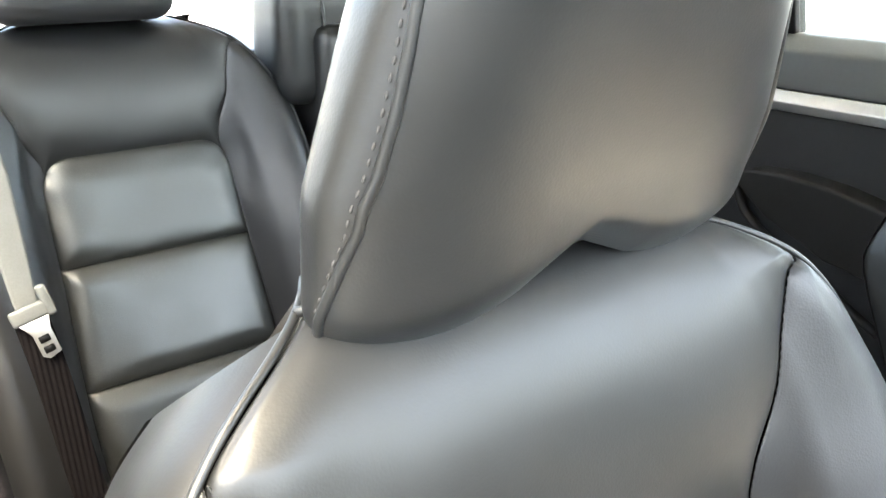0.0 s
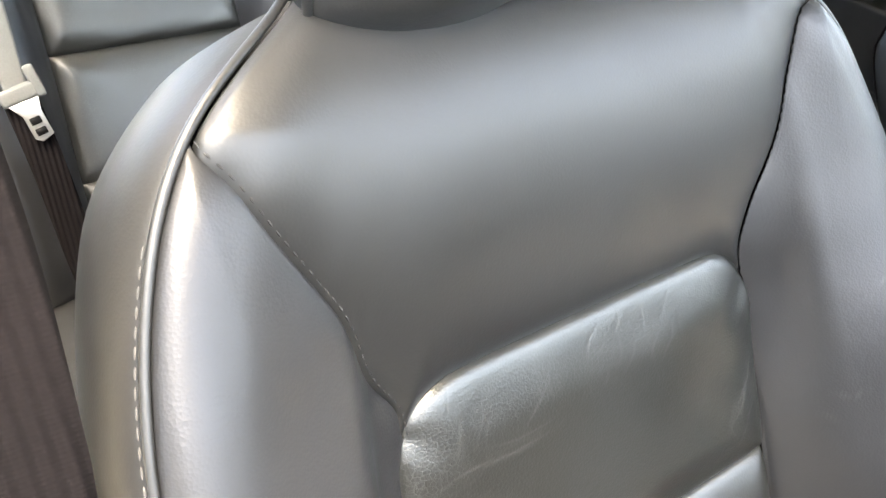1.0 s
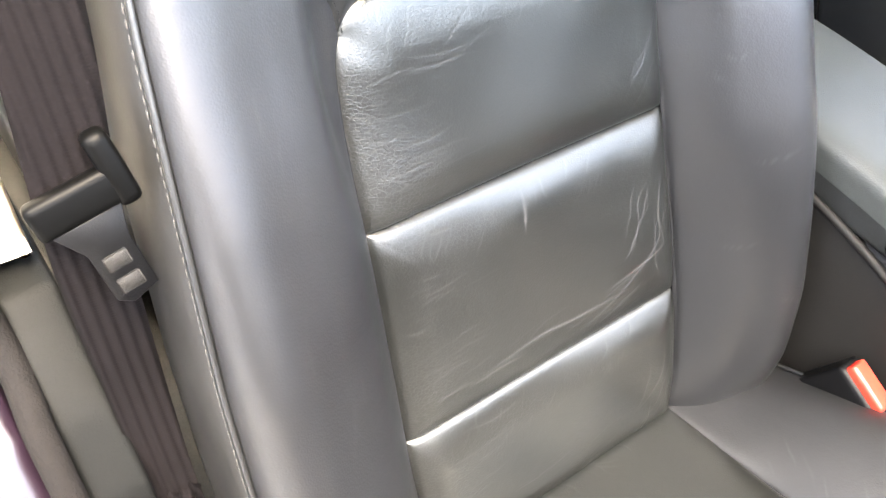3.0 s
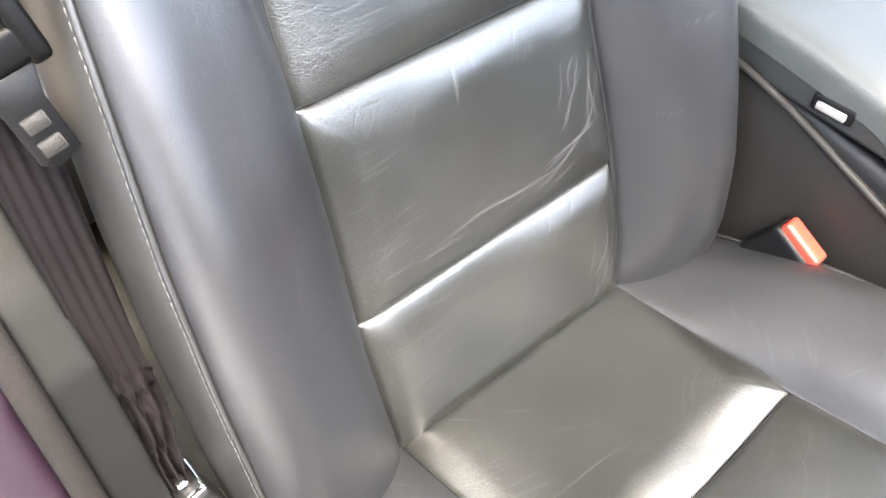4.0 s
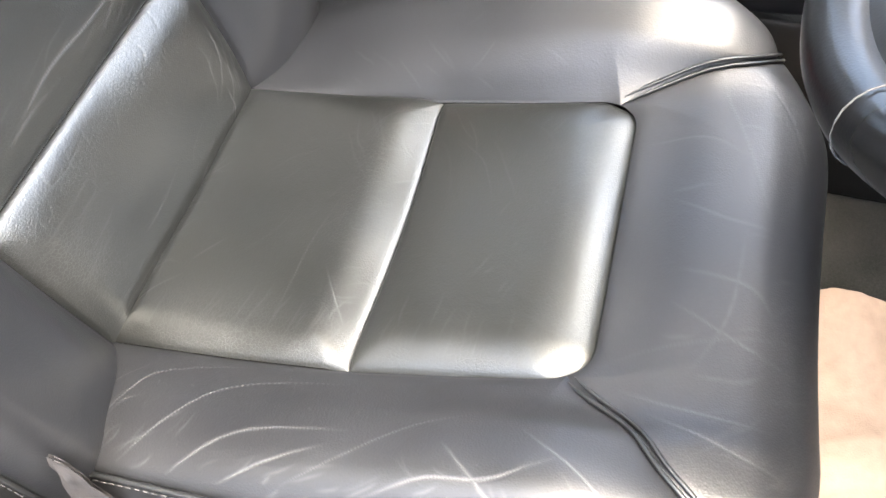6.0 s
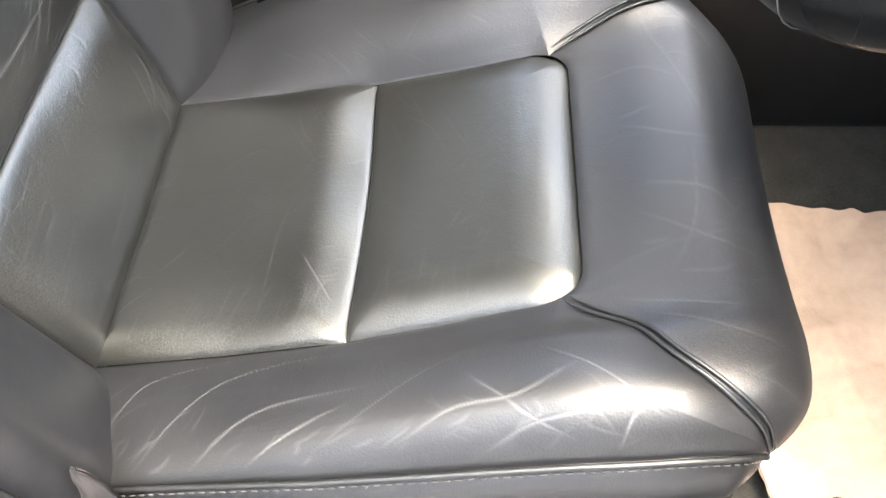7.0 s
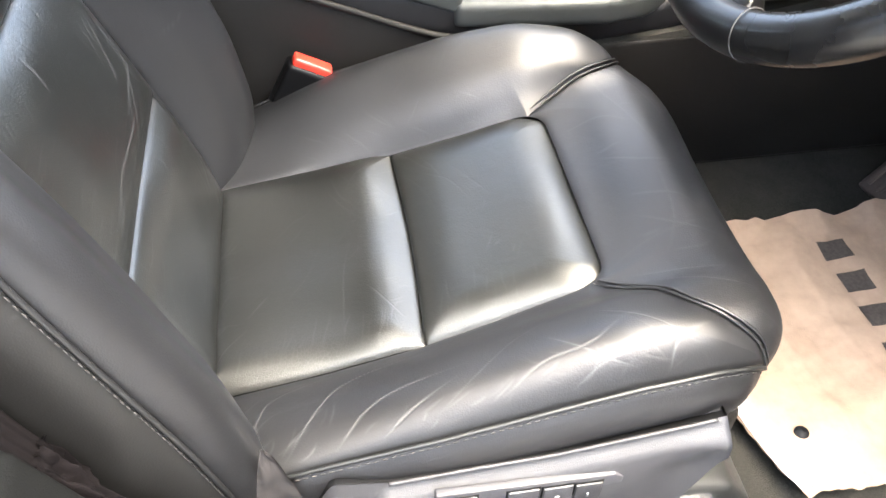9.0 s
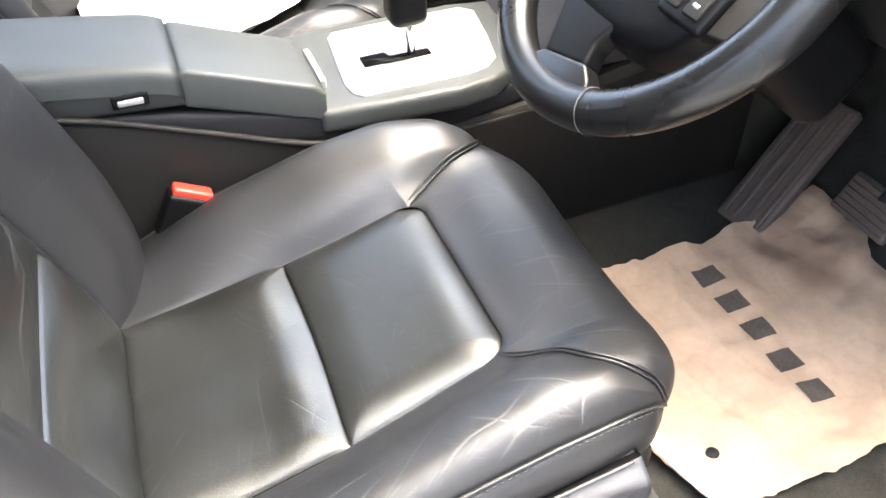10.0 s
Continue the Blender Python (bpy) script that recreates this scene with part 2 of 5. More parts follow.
def mesh_part(name, verts, faces, mat, parent=None, label="", smooth=True):
    me = bpy.data.meshes.new(name)
    me.from_pydata([tuple(map(float, v)) for v in verts], [], [tuple(map(int, f)) for f in faces])
    me.materials.append(mat)
    me.polygons.foreach_set("use_smooth", [smooth] * len(me.polygons))
    me.update()
    ob = new(name, me)
    if parent:
        ob.parent = parent
        if not parent.parent:
            ob.matrix_parent_inverse = Matrix.Translation(-parent.location)
    if label:
        tagged(ob, label)
    return ob


def part(name, bm, mat, parent=None, label="", smooth=True):
    me = bpy.data.meshes.new(name)
    bm.normal_update()
    bm.to_mesh(me)
    bm.free()
    me.materials.append(mat)
    me.polygons.foreach_set("use_smooth", [smooth] * len(me.polygons))
    ob = new(name, me)
    if parent:
        ob.parent = parent
        if not parent.parent:
            ob.matrix_parent_inverse = Matrix.Translation(-parent.location)
    if label:
        tagged(ob, label)
    return ob


def box(lo, hi, bevel=0.004, segments=2, m=None):
    """A bevelled block between two corners, then moved by m."""
    bm = bmesh.new()
    bmesh.ops.create_cube(bm, size=1)
    lo, hi = Vector(lo), Vector(hi)
    for v in bm.verts:
        v.co = Vector(((lo[i] + hi[i]) / 2 + v.co[i] * (hi[i] - lo[i])) for i in range(3))
    if bevel:
        bmesh.ops.bevel(bm, geom=list(bm.edges), offset=bevel, segments=segments, profile=0.6, affect="EDGES")
    if m:
        bmesh.ops.transform(bm, matrix=m, verts=bm.verts)
    return bm


def grid_faces(nu, nv, off=0, flip=False):
    f = []
    for j in range(nv - 1):
        for i in range(nu - 1):
            q = (off + j * nu + i, off + j * nu + i + 1, off + (j + 1) * nu + i + 1, off + (j + 1) * nu + i)
            f.append(q[::-1] if flip else q)
    return f


def prism(outline, lo, hi, axis, bevel=0.004, segments=2):
    """A flat outline drawn out along an axis: 'x' takes (y, z), 'y' takes (x, z), 'z' takes (x, y)."""
    bm = bmesh.new()
    def put(p, d):
        return {"x": (d, p[0], p[1]), "y": (p[0], d, p[1]), "z": (p[0], p[1], d)}[axis]
    a = [bm.verts.new(put(p, lo)) for p in outline]
    b = [bm.verts.new(put(p, hi)) for p in outline]
    bm.faces.new(a)
    bm.faces.new(b[::-1])
    for i in range(len(a)):
        j = (i + 1) % len(a)
        bm.faces.new((a[j], a[i], b[i], b[j]))
    bmesh.ops.recalc_face_normals(bm, faces=bm.faces)
    if bevel:
        bmesh.ops.bevel(bm, geom=list(bm.edges), offset=bevel, segments=segments, profile=0.6, affect="EDGES", clamp_overlap=True)
    return bm


def smooth_path(points, n=60):
    """Points spread evenly along a smooth line through the given ones."""
    p = np.array(points, float)
    k = np.concatenate([[0], np.cumsum(np.linalg.norm(np.diff(p, axis=0), axis=1))])
    q = np.vstack([2 * p[0] - p[1], p, 2 * p[-1] - p[-2]])
    out = []
    for d in np.linspace(0, k[-1], n):
        i = min(np.searchsorted(k, d, side="right") - 1, len(p) - 2)
        t = (d - k[i]) / (k[i + 1] - k[i])
        a, b, c, e = q[i], q[i + 1], q[i + 2], q[i + 3]
        out.append(0.5 * (2 * b + (c - a) * t + (2 * a - 5 * b + 4 * c - e) * t * t + (3 * b - 3 * c + e - a) * t ** 3))
    return np.array(out)


def tube(path, radius, sides=8, closed=False, flat=None, taper=None):
    """A tube along a path; flat = (wide, thin, up) makes a band whose thin side faces up."""
    p = np.array(path, float)
    n = len(p)
    tan = np.roll(p, -1, 0) - np.roll(p, 1, 0) if closed else np.gradient(p, axis=0)
    tan /= np.linalg.norm(tan, axis=1)[:, None]
    side = np.cross(tan, flat[2] if flat else (0.31, 0.21, 0.93))
    side /= np.linalg.norm(side, axis=1)[:, None]
    up = np.cross(side, tan)
    rad = np.broadcast_to(np.asarray(radius, float), (n,))
    verts, faces = [], []
    for i in range(n):
        for k in range(sides):
            a = 2 * math.pi * (k + 0.5) / sides
            if flat:
                c, s = math.cos(a), math.sin(a)
                wide = flat[0] * (np.interp(i / (n - 1), *taper) if taper else 1)
                verts.append(p[i] + side[i] * wide * np.sign(c) * abs(c) ** 0.3 + up[i] * flat[1] * np.sign(s) * abs(s) ** 0.5)
            else:
                verts.append(p[i] + rad[i] * (side[i] * math.cos(a) + up[i] * math.sin(a)))
    for i in range(n if closed else n - 1):
        for k in range(sides):
            faces.append((i * sides + k, i * sides + (k + 1) % sides, (i + 1) % n * sides + (k + 1) % sides, (i + 1) % n * sides + k))
    if not closed:
        faces.append(tuple(range(sides))[::-1])
        faces.append(tuple((n - 1) * sides + k for k in range(sides)))
    return verts, faces


def stitches(path, up, length=0.0048, gap=0.0022, r=0.0005):
    """A row of short raised thread stitches along a path."""
    p = np.array(path, float)
    k = np.concatenate([[0], np.cumsum(np.linalg.norm(np.diff(p, axis=0), axis=1))])
    verts, faces = [], []
    d = 0.002
    while d + length < k[-1]:
        a, b = (np.array([np.interp(q, k, p[:, i]) for i in range(3)]) for q in (d, d + length))
        n = np.array([np.interp(d, k, up[:, i]) for i in range(3)])
        t = (b - a) / np.linalg.norm(b - a)
        s = np.cross(t, n)
        o = len(verts)
        for q, w in ((a, 0.3), (a + t * length * 0.25, 1), (b - t * length * 0.25, 1), (b, 0.3)):
            for c in range(5):
                ang = 2 * math.pi * c / 5
                verts.append(q + w * r * (s * math.cos(ang) * 1.3 + n * math.sin(ang)))
        for i in range(3):
            for c in range(5):
                faces.append((o + i * 5 + c, o + i * 5 + (c + 1) % 5, o + i * 5 + 5 + (c + 1) % 5, o + i * 5 + 5 + c))
        d += length + gap
    return verts, faces


def table(knots, values, soft=0.012):
    """A softly rounded line through knots, as a function."""
    s = np.linspace(knots[0] - 0.1, knots[-1] + 0.1, 900)
    v = np.interp(s, knots, values)
    g = np.exp(-0.5 * (np.arange(-120, 121) * (s[1] - s[0]) / soft) ** 2)
    v = np.convolve(np.pad(v, 120, "edge"), g / g.sum(), "valid")
    return lambda q: np.interp(q, s, v)


class Surface:
    """An upholstered body: a spine in the y-z plane, and across it a section through seven guide lines that vary along the spine.
    u = 0 is the middle, 1 the pad's edge, 3 the bolster's ridge, 4 its piping, 6 the far edge of the side."""

    def __init__(self, spine, xs, ds):
        s0, pts = spine
        self.py = table(s0, [p[0] for p in pts], 0.008)
        self.pz = table(s0, [p[1] for p in pts], 0.008)
        self.xs, self.ds, self.shift, self.bias = xs, ds, (0.0, 0.0, 0.0), lambda s: 0.0 * s
        self.far = lambda s: 0.0 * s
        self.near_full = self.far
        self.far_lift = self.far_wide = self.far_back = self.far

    def raw(self, u, s):
        u, s = np.asarray(u, float), np.asarray(s, float)
        sg, a = np.where(u < 0, -1.0, 1.0), np.clip(np.abs(u), 0, 5.9999)
        X = np.stack([f(s) for f in self.xs])
        D = np.stack([f(s) for f in self.ds])
        # the pad lies flat up to its edge seam, and the bolster rises from there
        X, D = X + 0 * a, D + 0 * a
        X = np.concatenate([-X[1:2], X, 2 * X[-1:] - X[-2:-1]])
        D = np.concatenate([D[1:2], D, 2 * D[-1:] - D[-2:-1]])
        k, f = np.arange(len(X)).reshape([-1] + [1] * a.ndim), np.clip((self.pad_end - s) / 0.14, 0, 1)
        f = f * f * (3 - 2 * f)
        for V in (X, D):
            V[:] = np.where((k == 1) & (a >= 1), V + (2 * V[2] - V[3] - V) * f, np.where((k == 3) & (a < 1), V + (2 * V[2] - V[1] - V) * f, V))
        i = a.astype(int)
        t = a - i
        def cr(V):
            p = [np.take_along_axis(V, (i + k)[None], 0)[0] for k in range(4)]
            return 0.5 * (2 * p[1] + (p[2] - p[0]) * t + (2 * p[0] - 5 * p[1] + 4 * p[2] - p[3]) * t ** 2 + (3 * p[1] - 3 * p[2] + p[3] - p[0]) * t ** 3)
        x, d = sg * cr(X), cr(D)
        x = x + self.bias(s) * np.clip(1.5 - a / 2, 0, 1)
        x = x - self.far(s) * np.clip((u - 1) / 2.5, 0, 1)
        e = 0.004
        ty, tz = self.py(s + e) - self.py(s - e), self.pz(s + e) - self.pz(s - e)
        k = np.hypot(ty, tz)
        ny, nz = self.side * -tz / k, self.side * ty / k
        k = np.clip((-u - 2.4) / 1.6, 0, 1)
        k = k * k * (3 - 2 * k) * self.near_full(s)
        w = np.clip((-u - 1.4) / 2.2, 0, 1)
        w = w * w * (3 - 2 * w) * self.near_full(s)
        x, d = x - 0.011 * w - 0.005 * w * (1 - k), d + 0.025 * k
        k = np.clip((u - 0.8) / 2.4, 0, 1)
        k = k * k * (3 - 2 * k)
        return np.stack([x + k * self.far_wide(s), self.py(s) + d * ny + k * self.far_back(s), self.pz(s) + d * nz + k * self.far_lift(s)], -1) + np.array(self.shift)

    def at(self, u, s, lift=0.0):
        u, s = np.broadcast_arrays(np.asarray(u, float), np.asarray(s, float))
        p = self.raw(u, s)
        n = self.normal(u, s)
        return p + n * (np.asarray(lift)[..., None] if np.ndim(lift) else lift)

    def normal(self, u, s):
        du = self.raw(u + 0.02, s) - self.raw(u - 0.02, s)
        dv = self.raw(u, s + 0.003) - self.raw(u, s - 0.003)
        n = np.cross(du, dv) * self.turn
        return n / np.maximum(np.linalg.norm(n, axis=-1), 1e-9)[..., None]


def panel(name, surf, bottom, top, left, right, nu, nv, mat, parent, label="", puff=0.004, groove=0.005, width=0.007, swell=0.03, shape=None, open_sides="", roll=None, creases=(), crackle=None):
    """A sewn panel of leather between four seams, each a function of 0..1 that gives (u, s); it dips into its seams and swells between them."""
    ease = lambda n: 0.65 * (0.5 - 0.5 * np.cos(np.pi * np.linspace(0, 1, n))) + 0.35 * np.linspace(0, 1, n)
    a, b = ease(nu), ease(nv)
    B, T = np.array([bottom(x) for x in a]), np.array([top(x) for x in a])
    L, R = np.array([left(x) for x in b]), np.array([right(x) for x in b])
    A, Bb = a[None, :, None], b[:, None, None]
    P = (1 - Bb) * B[None] + Bb * T[None] + (1 - A) * L[:, None] + A * R[:, None]
    P -= (1 - A) * (1 - Bb) * B[0] + A * (1 - Bb) * B[-1] + (1 - A) * Bb * T[0] + A * Bb * T[-1]
    u, s = P[..., 0], P[..., 1]
    base = surf.at(u, s)
    edge = []
    if "b" not in open_sides: edge.append(base[0])
    if "t" not in open_sides: edge.append(base[-1])
    if "l" not in open_sides: edge.append(base[:, 0])
    if "r" not in open_sides: edge.append(base[:, -1])
    edge = np.concatenate(edge)
    flat = base.reshape(-1, 3)
    d = np.empty(len(flat))
    for k in range(0, len(flat), 2000):
        d[k:k + 2000] = np.sqrt(((flat[k:k + 2000, None] - edge[None]) ** 2).sum(-1)).min(1)
    d = d.reshape(u.shape)
    lift = -groove * np.exp(-d / width) + puff * (1 - np.exp(-(d / swell) ** 1.5))
    if roll:
        drop = np.zeros(u.shape)
        for side, q in (("b", base[0]), ("t", base[-1]), ("l", base[:, 0]), ("r", base[:, -1])):
            near = np.empty(len(flat))
            for k in range(0, len(flat), 2000):
                near[k:k + 2000] = ((flat[k:k + 2000, None] - q[None]) ** 2).sum(-1).min(1)
            drop += (roll[side][0] * np.maximum(0, 1 - np.sqrt(near).reshape(u.shape) / roll[side][1]) ** 2) ** 3
        lift = puff - drop ** (1 / 3) - groove * np.exp(-d / 0.002)
    if shape:
        lift = lift + shape(u, s, base) * (1 - np.exp(-(d / 0.02) ** 2))
    n = surf.normal(u, s)
    flatp = (base + n * lift[..., None]).reshape(-1, 3)
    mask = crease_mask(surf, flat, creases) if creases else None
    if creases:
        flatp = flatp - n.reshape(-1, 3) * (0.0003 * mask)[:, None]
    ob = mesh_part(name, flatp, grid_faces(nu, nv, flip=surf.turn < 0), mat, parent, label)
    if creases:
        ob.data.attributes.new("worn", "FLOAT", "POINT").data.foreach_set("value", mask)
    if crackle:
        ob.data.attributes.new("crackle", "FLOAT", "POINT").data.foreach_set("value", np.clip(crackle(u, s), 0, 1).ravel().astype(np.float32))
    return ob


def ripple(amount, scale, seed=0.0):
    """Small uneven swells of a stuffed cover."""
    rng = np.random.RandomState(int(seed * 10) + 1)
    waves = [(rng.normal(size=3) * scale * rng.uniform(0.6, 1.8), rng.uniform(0, 6.28)) for _ in range(14)]
    def f(u, s, base):
        return amount * 0.3 * sum(np.sin(base @ k + ph) for k, ph in waves)
    return f


def crease_mask(surf, flat, creases):
    """How strongly each point of a cover lies in a crease: thin lines in (u, s) that fade at their ends."""
    out = np.zeros(len(flat))
    for pts, width, strength in creases:
        us = smooth_path([(a * 0.08, b, 0) for a, b in pts], 60)
        p = surf.at(us[:, 0] / 0.08, us[:, 1])
        lo, hi = p.min(0) - 0.012, p.max(0) + 0.012
        near = np.nonzero(((flat > lo) & (flat < hi)).all(1))[0]
        for k in range(0, len(near), 6000):
            j = near[k:k + 6000]
            q = ((flat[j, None] - p[None]) ** 2).sum(-1)
            d, e = np.sqrt(q.min(1)), q.argmin(1) / 59
            fade = np.sin(np.pi * np.clip(e, 0.03, 0.97)) ** 0.7
            out[j] = np.maximum(out[j], strength * fade * np.exp(-(d / width) ** 2))
    return out


def wrinkles(rng, count, us, ss, du, ds, bend=0.12, width=0.0008, strength=0.35, stray=0.25):
    """Creases strewn over a stretch of a cover, each about (du, ds) long and gently bowed."""
    out = []
    for _ in range(count):
        u, s = rng.uniform(*us), rng.uniform(*ss)
        k, bow, a = rng.uniform(0.4, 1.3), rng.uniform(-1, 1) * bend, rng.uniform(-1, 1) * stray
        x, y = du * 0.08 * k, ds * k
        x, y = x * math.cos(a) - y * math.sin(a), x * math.sin(a) + y * math.cos(a)
        pts = []
        for t in (0, 0.25, 0.5, 0.75, 1):
            w = bow * math.sin(math.pi * t) + rng.uniform(-0.02, 0.02)
            pts.append((u + (x * t - y * w) / 0.08, s + y * t + x * w))
        out.append((pts, width * rng.uniform(0.8, 1.3), strength * rng.uniform(0.3, 1.0)))
    return out


def line(*pts):
    """A broken line of (u, s) points as a function of 0..1, evenly run."""
    p = np.array(pts, float)
    k = np.concatenate([[0], np.cumsum(np.hypot(np.diff(p[:, 0]) * 0.08, np.diff(p[:, 1])))])
    k /= k[-1]
    return lambda x: (np.interp(x, k, p[:, 0]), np.interp(x, k, p[:, 1]))


def curve(*pts):
    p = smooth_path([(a * 0.08, b, 0) for a, b in pts], 80)
    k = np.linspace(0, 1, 80)
    return lambda x: (np.interp(x, k, p[:, 0]) / 0.08, np.interp(x, k, p[:, 1]))


def run(surf, f, n=120, lift=0.0, shift=0.0):
    """Points and normals along a seam, moved sideways by shift metres."""
    us = np.array([f(x) for x in np.linspace(0, 1, n)])
    p, nn = surf.at(us[:, 0], us[:, 1], lift), surf.normal(us[:, 0], us[:, 1])
    if shift:
        t = np.gradient(p, axis=0)
        t /= np.linalg.norm(t, axis=1)[:, None]
        p = p + np.cross(t, nn) * shift
    return p, nn


# ---- the driver's seat ----
def back_surface():
    a = math.atan2(0.345, 1)
    es, o = (math.sin(a), math.cos(a)), (0.007, 0.29)
    k = [-0.12, 0.0, 0.2, 0.4, 0.6, 0.72]
    f = Surface((k, [(o[0] + q * es[0], o[1] + q * es[1]) for q in k]), None, None)
    f.side, f.turn, f.pad_end = 1, 1, 0.47
    S = [-0.09, -0.035, 0.0, 0.05, 0.13, 0.2, 0.3, 0.4, 0.46, 0.52, 0.56, 0.6, 0.63, 0.65, 0.67, 0.69, 0.7]
    t = lambda v: table(S, v)
    x4 = [0.258, 0.265, 0.27, 0.272, 0.274, 0.275, 0.272, 0.264, 0.259, 0.254, 0.247, 0.235, 0.217, 0.19, 0.15, 0.12, 0.11]
    x3 = [0.215, 0.22, 0.228, 0.232, 0.236, 0.237, 0.235, 0.23, 0.226, 0.22, 0.214, 0.203, 0.186, 0.168, 0.14, 0.105, 0.095]
    x2 = [0.175, 0.178, 0.182, 0.186, 0.188, 0.187, 0.184, 0.18, 0.176, 0.172, 0.168, 0.158, 0.145, 0.13, 0.108, 0.08, 0.075]
    x1 = [0.14, 0.142, 0.145, 0.149, 0.151, 0.149, 0.144, 0.141, 0.138, 0.131, 0.122, 0.114, 0.104, 0.092, 0.075, 0.055, 0.05]
    top = np.array([0, 0, 0, 0, 0, 0, 0, 0, 0, 0.0, 0.0, 0.0, -0.004, -0.01, -0.022, -0.05, -0.09])
    d0 = np.array([-0.05, -0.004, 0, 0.004, 0.003, 0.001, 0, 0.0, 0.002, 0.014, 0.02, 0.022, 0.022, 0.022, 0.022, 0.022, 0.02]) + top
    d1 = np.array([-0.05, -0.004, 0, 0.004, 0.004, 0.003, 0.002, 0.0025, 0.007, 0.020, 0.026, 0.028, 0.028, 0.027, 0.025, 0.021, 0.02]) + top
    d2 = np.array([-0.09, 0.004, 0.032, 0.046, 0.054, 0.055, 0.052, 0.043, 0.036, 0.034, 0.034, 0.033, 0.033, 0.031, 0.027, 0.021, 0.018]) + top
    d3 = np.array([-0.09, 0.008, 0.045, 0.066, 0.078, 0.08, 0.077, 0.066, 0.056, 0.049, 0.045, 0.043, 0.041, 0.037, 0.03, 0.022, 0.016]) + top
    d4 = np.array([-0.09, -0.014, 0.01, 0.026, 0.034, 0.036, 0.036, 0.035, 0.034, 0.034, 0.035, 0.037, 0.038, 0.034, 0.026, 0.018, 0.01]) + top
    # the entry-side bolster is square and full down to its foot
    f.near_full = t([0.4, 0.7, 0.9, 1, 1, 1, 1, 1, 0.95, 0.7, 0.4, 0.15, 0, 0, 0, 0, 0])
    f.bias = t([0, 0, 0, 0, 0, 0, -0.002, -0.005, -0.006, -0.005, -0.003, 0, 0, 0, 0, 0, 0])
    f.far = t([0, 0, 0, 0, 0, 0, 0, 0, 0, 0.006, 0.02, 0.034, 0.04, 0.042, 0.038, 0.03, 0.03])
    f.xs = [t([0] * 17), t(x1), t(x2), t(x3), t(x4), t([q + 0.009 for q in x4]), t([q - 0.012 for q in x4])]
    f.ds = [t(d0), t(d1), t(d2), t(d3), t(d4), t(d4 - 0.055 + 0.02 * (np.array(S) > 0.6)), t(np.minimum(d4 - 0.12, -0.11) + 0.03 * (np.array(S) > 0.62))]
    return f


def cushion_surface():
    spine = [(0.035, 0.286), (0.007, 0.289), (-0.10, 0.308), (-0.19, 0.328), (-0.27, 0.352), (-0.35, 0.379), (-0.415, 0.392), (-0.460, 0.392),
             (-0.490, 0.380), (-0.509, 0.357), (-0.514, 0.327), (-0.508, 0.28), (-0.492, 0.24)]
    k = np.concatenate([[0], np.cumsum(np.hypot(*np.diff(np.array(spine), axis=0).T))])
    k -= k[1]
    f = Surface((list(k), spine), None, None)
    f.side, f.turn, f.pad_end = -1, -1, 0.39
    f.k = k
    S = [-0.03, 0.0, 0.1, 0.2, 0.3, 0.38, 0.43, 0.47, 0.5, 0.54, 0.58, 0.64]
    t = lambda v: table(S, v, 0.014)
    x4 = [0.250, 0.252, 0.255, 0.257, 0.256, 0.254, 0.250, 0.243, 0.234, 0.222, 0.212, 0.205]
    x1 = [0.143, 0.143, 0.141, 0.138, 0.132, 0.128, 0.126, 0.122, 0.118, 0.112, 0.106, 0.1]
    d1 = [0, 0, 0, 0, 0, 0, 0, 0, 0, 0, 0, 0]
    d2 = [0.0, 0.008, 0.020, 0.027, 0.030, 0.026, 0.020, 0.012, 0.006, 0.0, -0.002, -0.004]
    d3 = [0.0, 0.014, 0.034, 0.042, 0.042, 0.036, 0.027, 0.016, 0.004, -0.008, -0.014, -0.016]
    d4 = [0.004, 0.017, 0.029, 0.029, 0.021, 0.009, 0.0, -0.010, -0.022, -0.034, -0.04, -0.042]
    f.xs = [t([0] * 12), t(x1), t([a * 0.6 + b * 0.4 for a, b in zip(x1, x4)]), t([a * 0.25 + b * 0.75 for a, b in zip(x1, x4)]), t(x4), t([q + 0.008 for q in x4]), t([q - 0.004 for q in x4])]
    f.ds = [t([-0.003] * 12), t(d1), t(d2), t(d3), t(d4), t([q - 0.036 for q in d4]), t([q - 0.075 for q in d4])]
    # the inboard bolster is fuller along the thigh and rounder at the front corner
    S = [-0.03, 0.0, 0.06, 0.15, 0.3, 0.38, 0.43, 0.48, 0.53, 0.6]
    f.far_lift = t([0, 0, 0.003, 0.013, 0.015, 0.010, 0.005, -0.004, -0.010, -0.012])
    f.far_wide = t([0, 0, 0.002, 0.005, 0.006, 0.004, 0.001, -0.005, -0.012, -0.014])
    f.far_back = t([0, 0, 0, 0, 0, 0, 0.001, 0.006, 0.012, 0.014])
    return f


BACK, SEAT = back_surface(), cushion_surface()
REAR, REAR_FAR = back_surface(), back_surface()
REAR.shift, REAR_FAR.shift = (0.075, 1.02, 0.035), (0.78, 1.02, 0.035)


def rounded_end(s0, r, u0):
    """The s of a pad's end with rounded corners: flat to u0, then falling by r."""
    def f(u):
        k = max(0.0, (abs(u) - u0) / (1 - u0))
        return s0 - r * (1 - math.sqrt(max(0.0, 1 - min(k, 1) ** 2.2)))
    return f


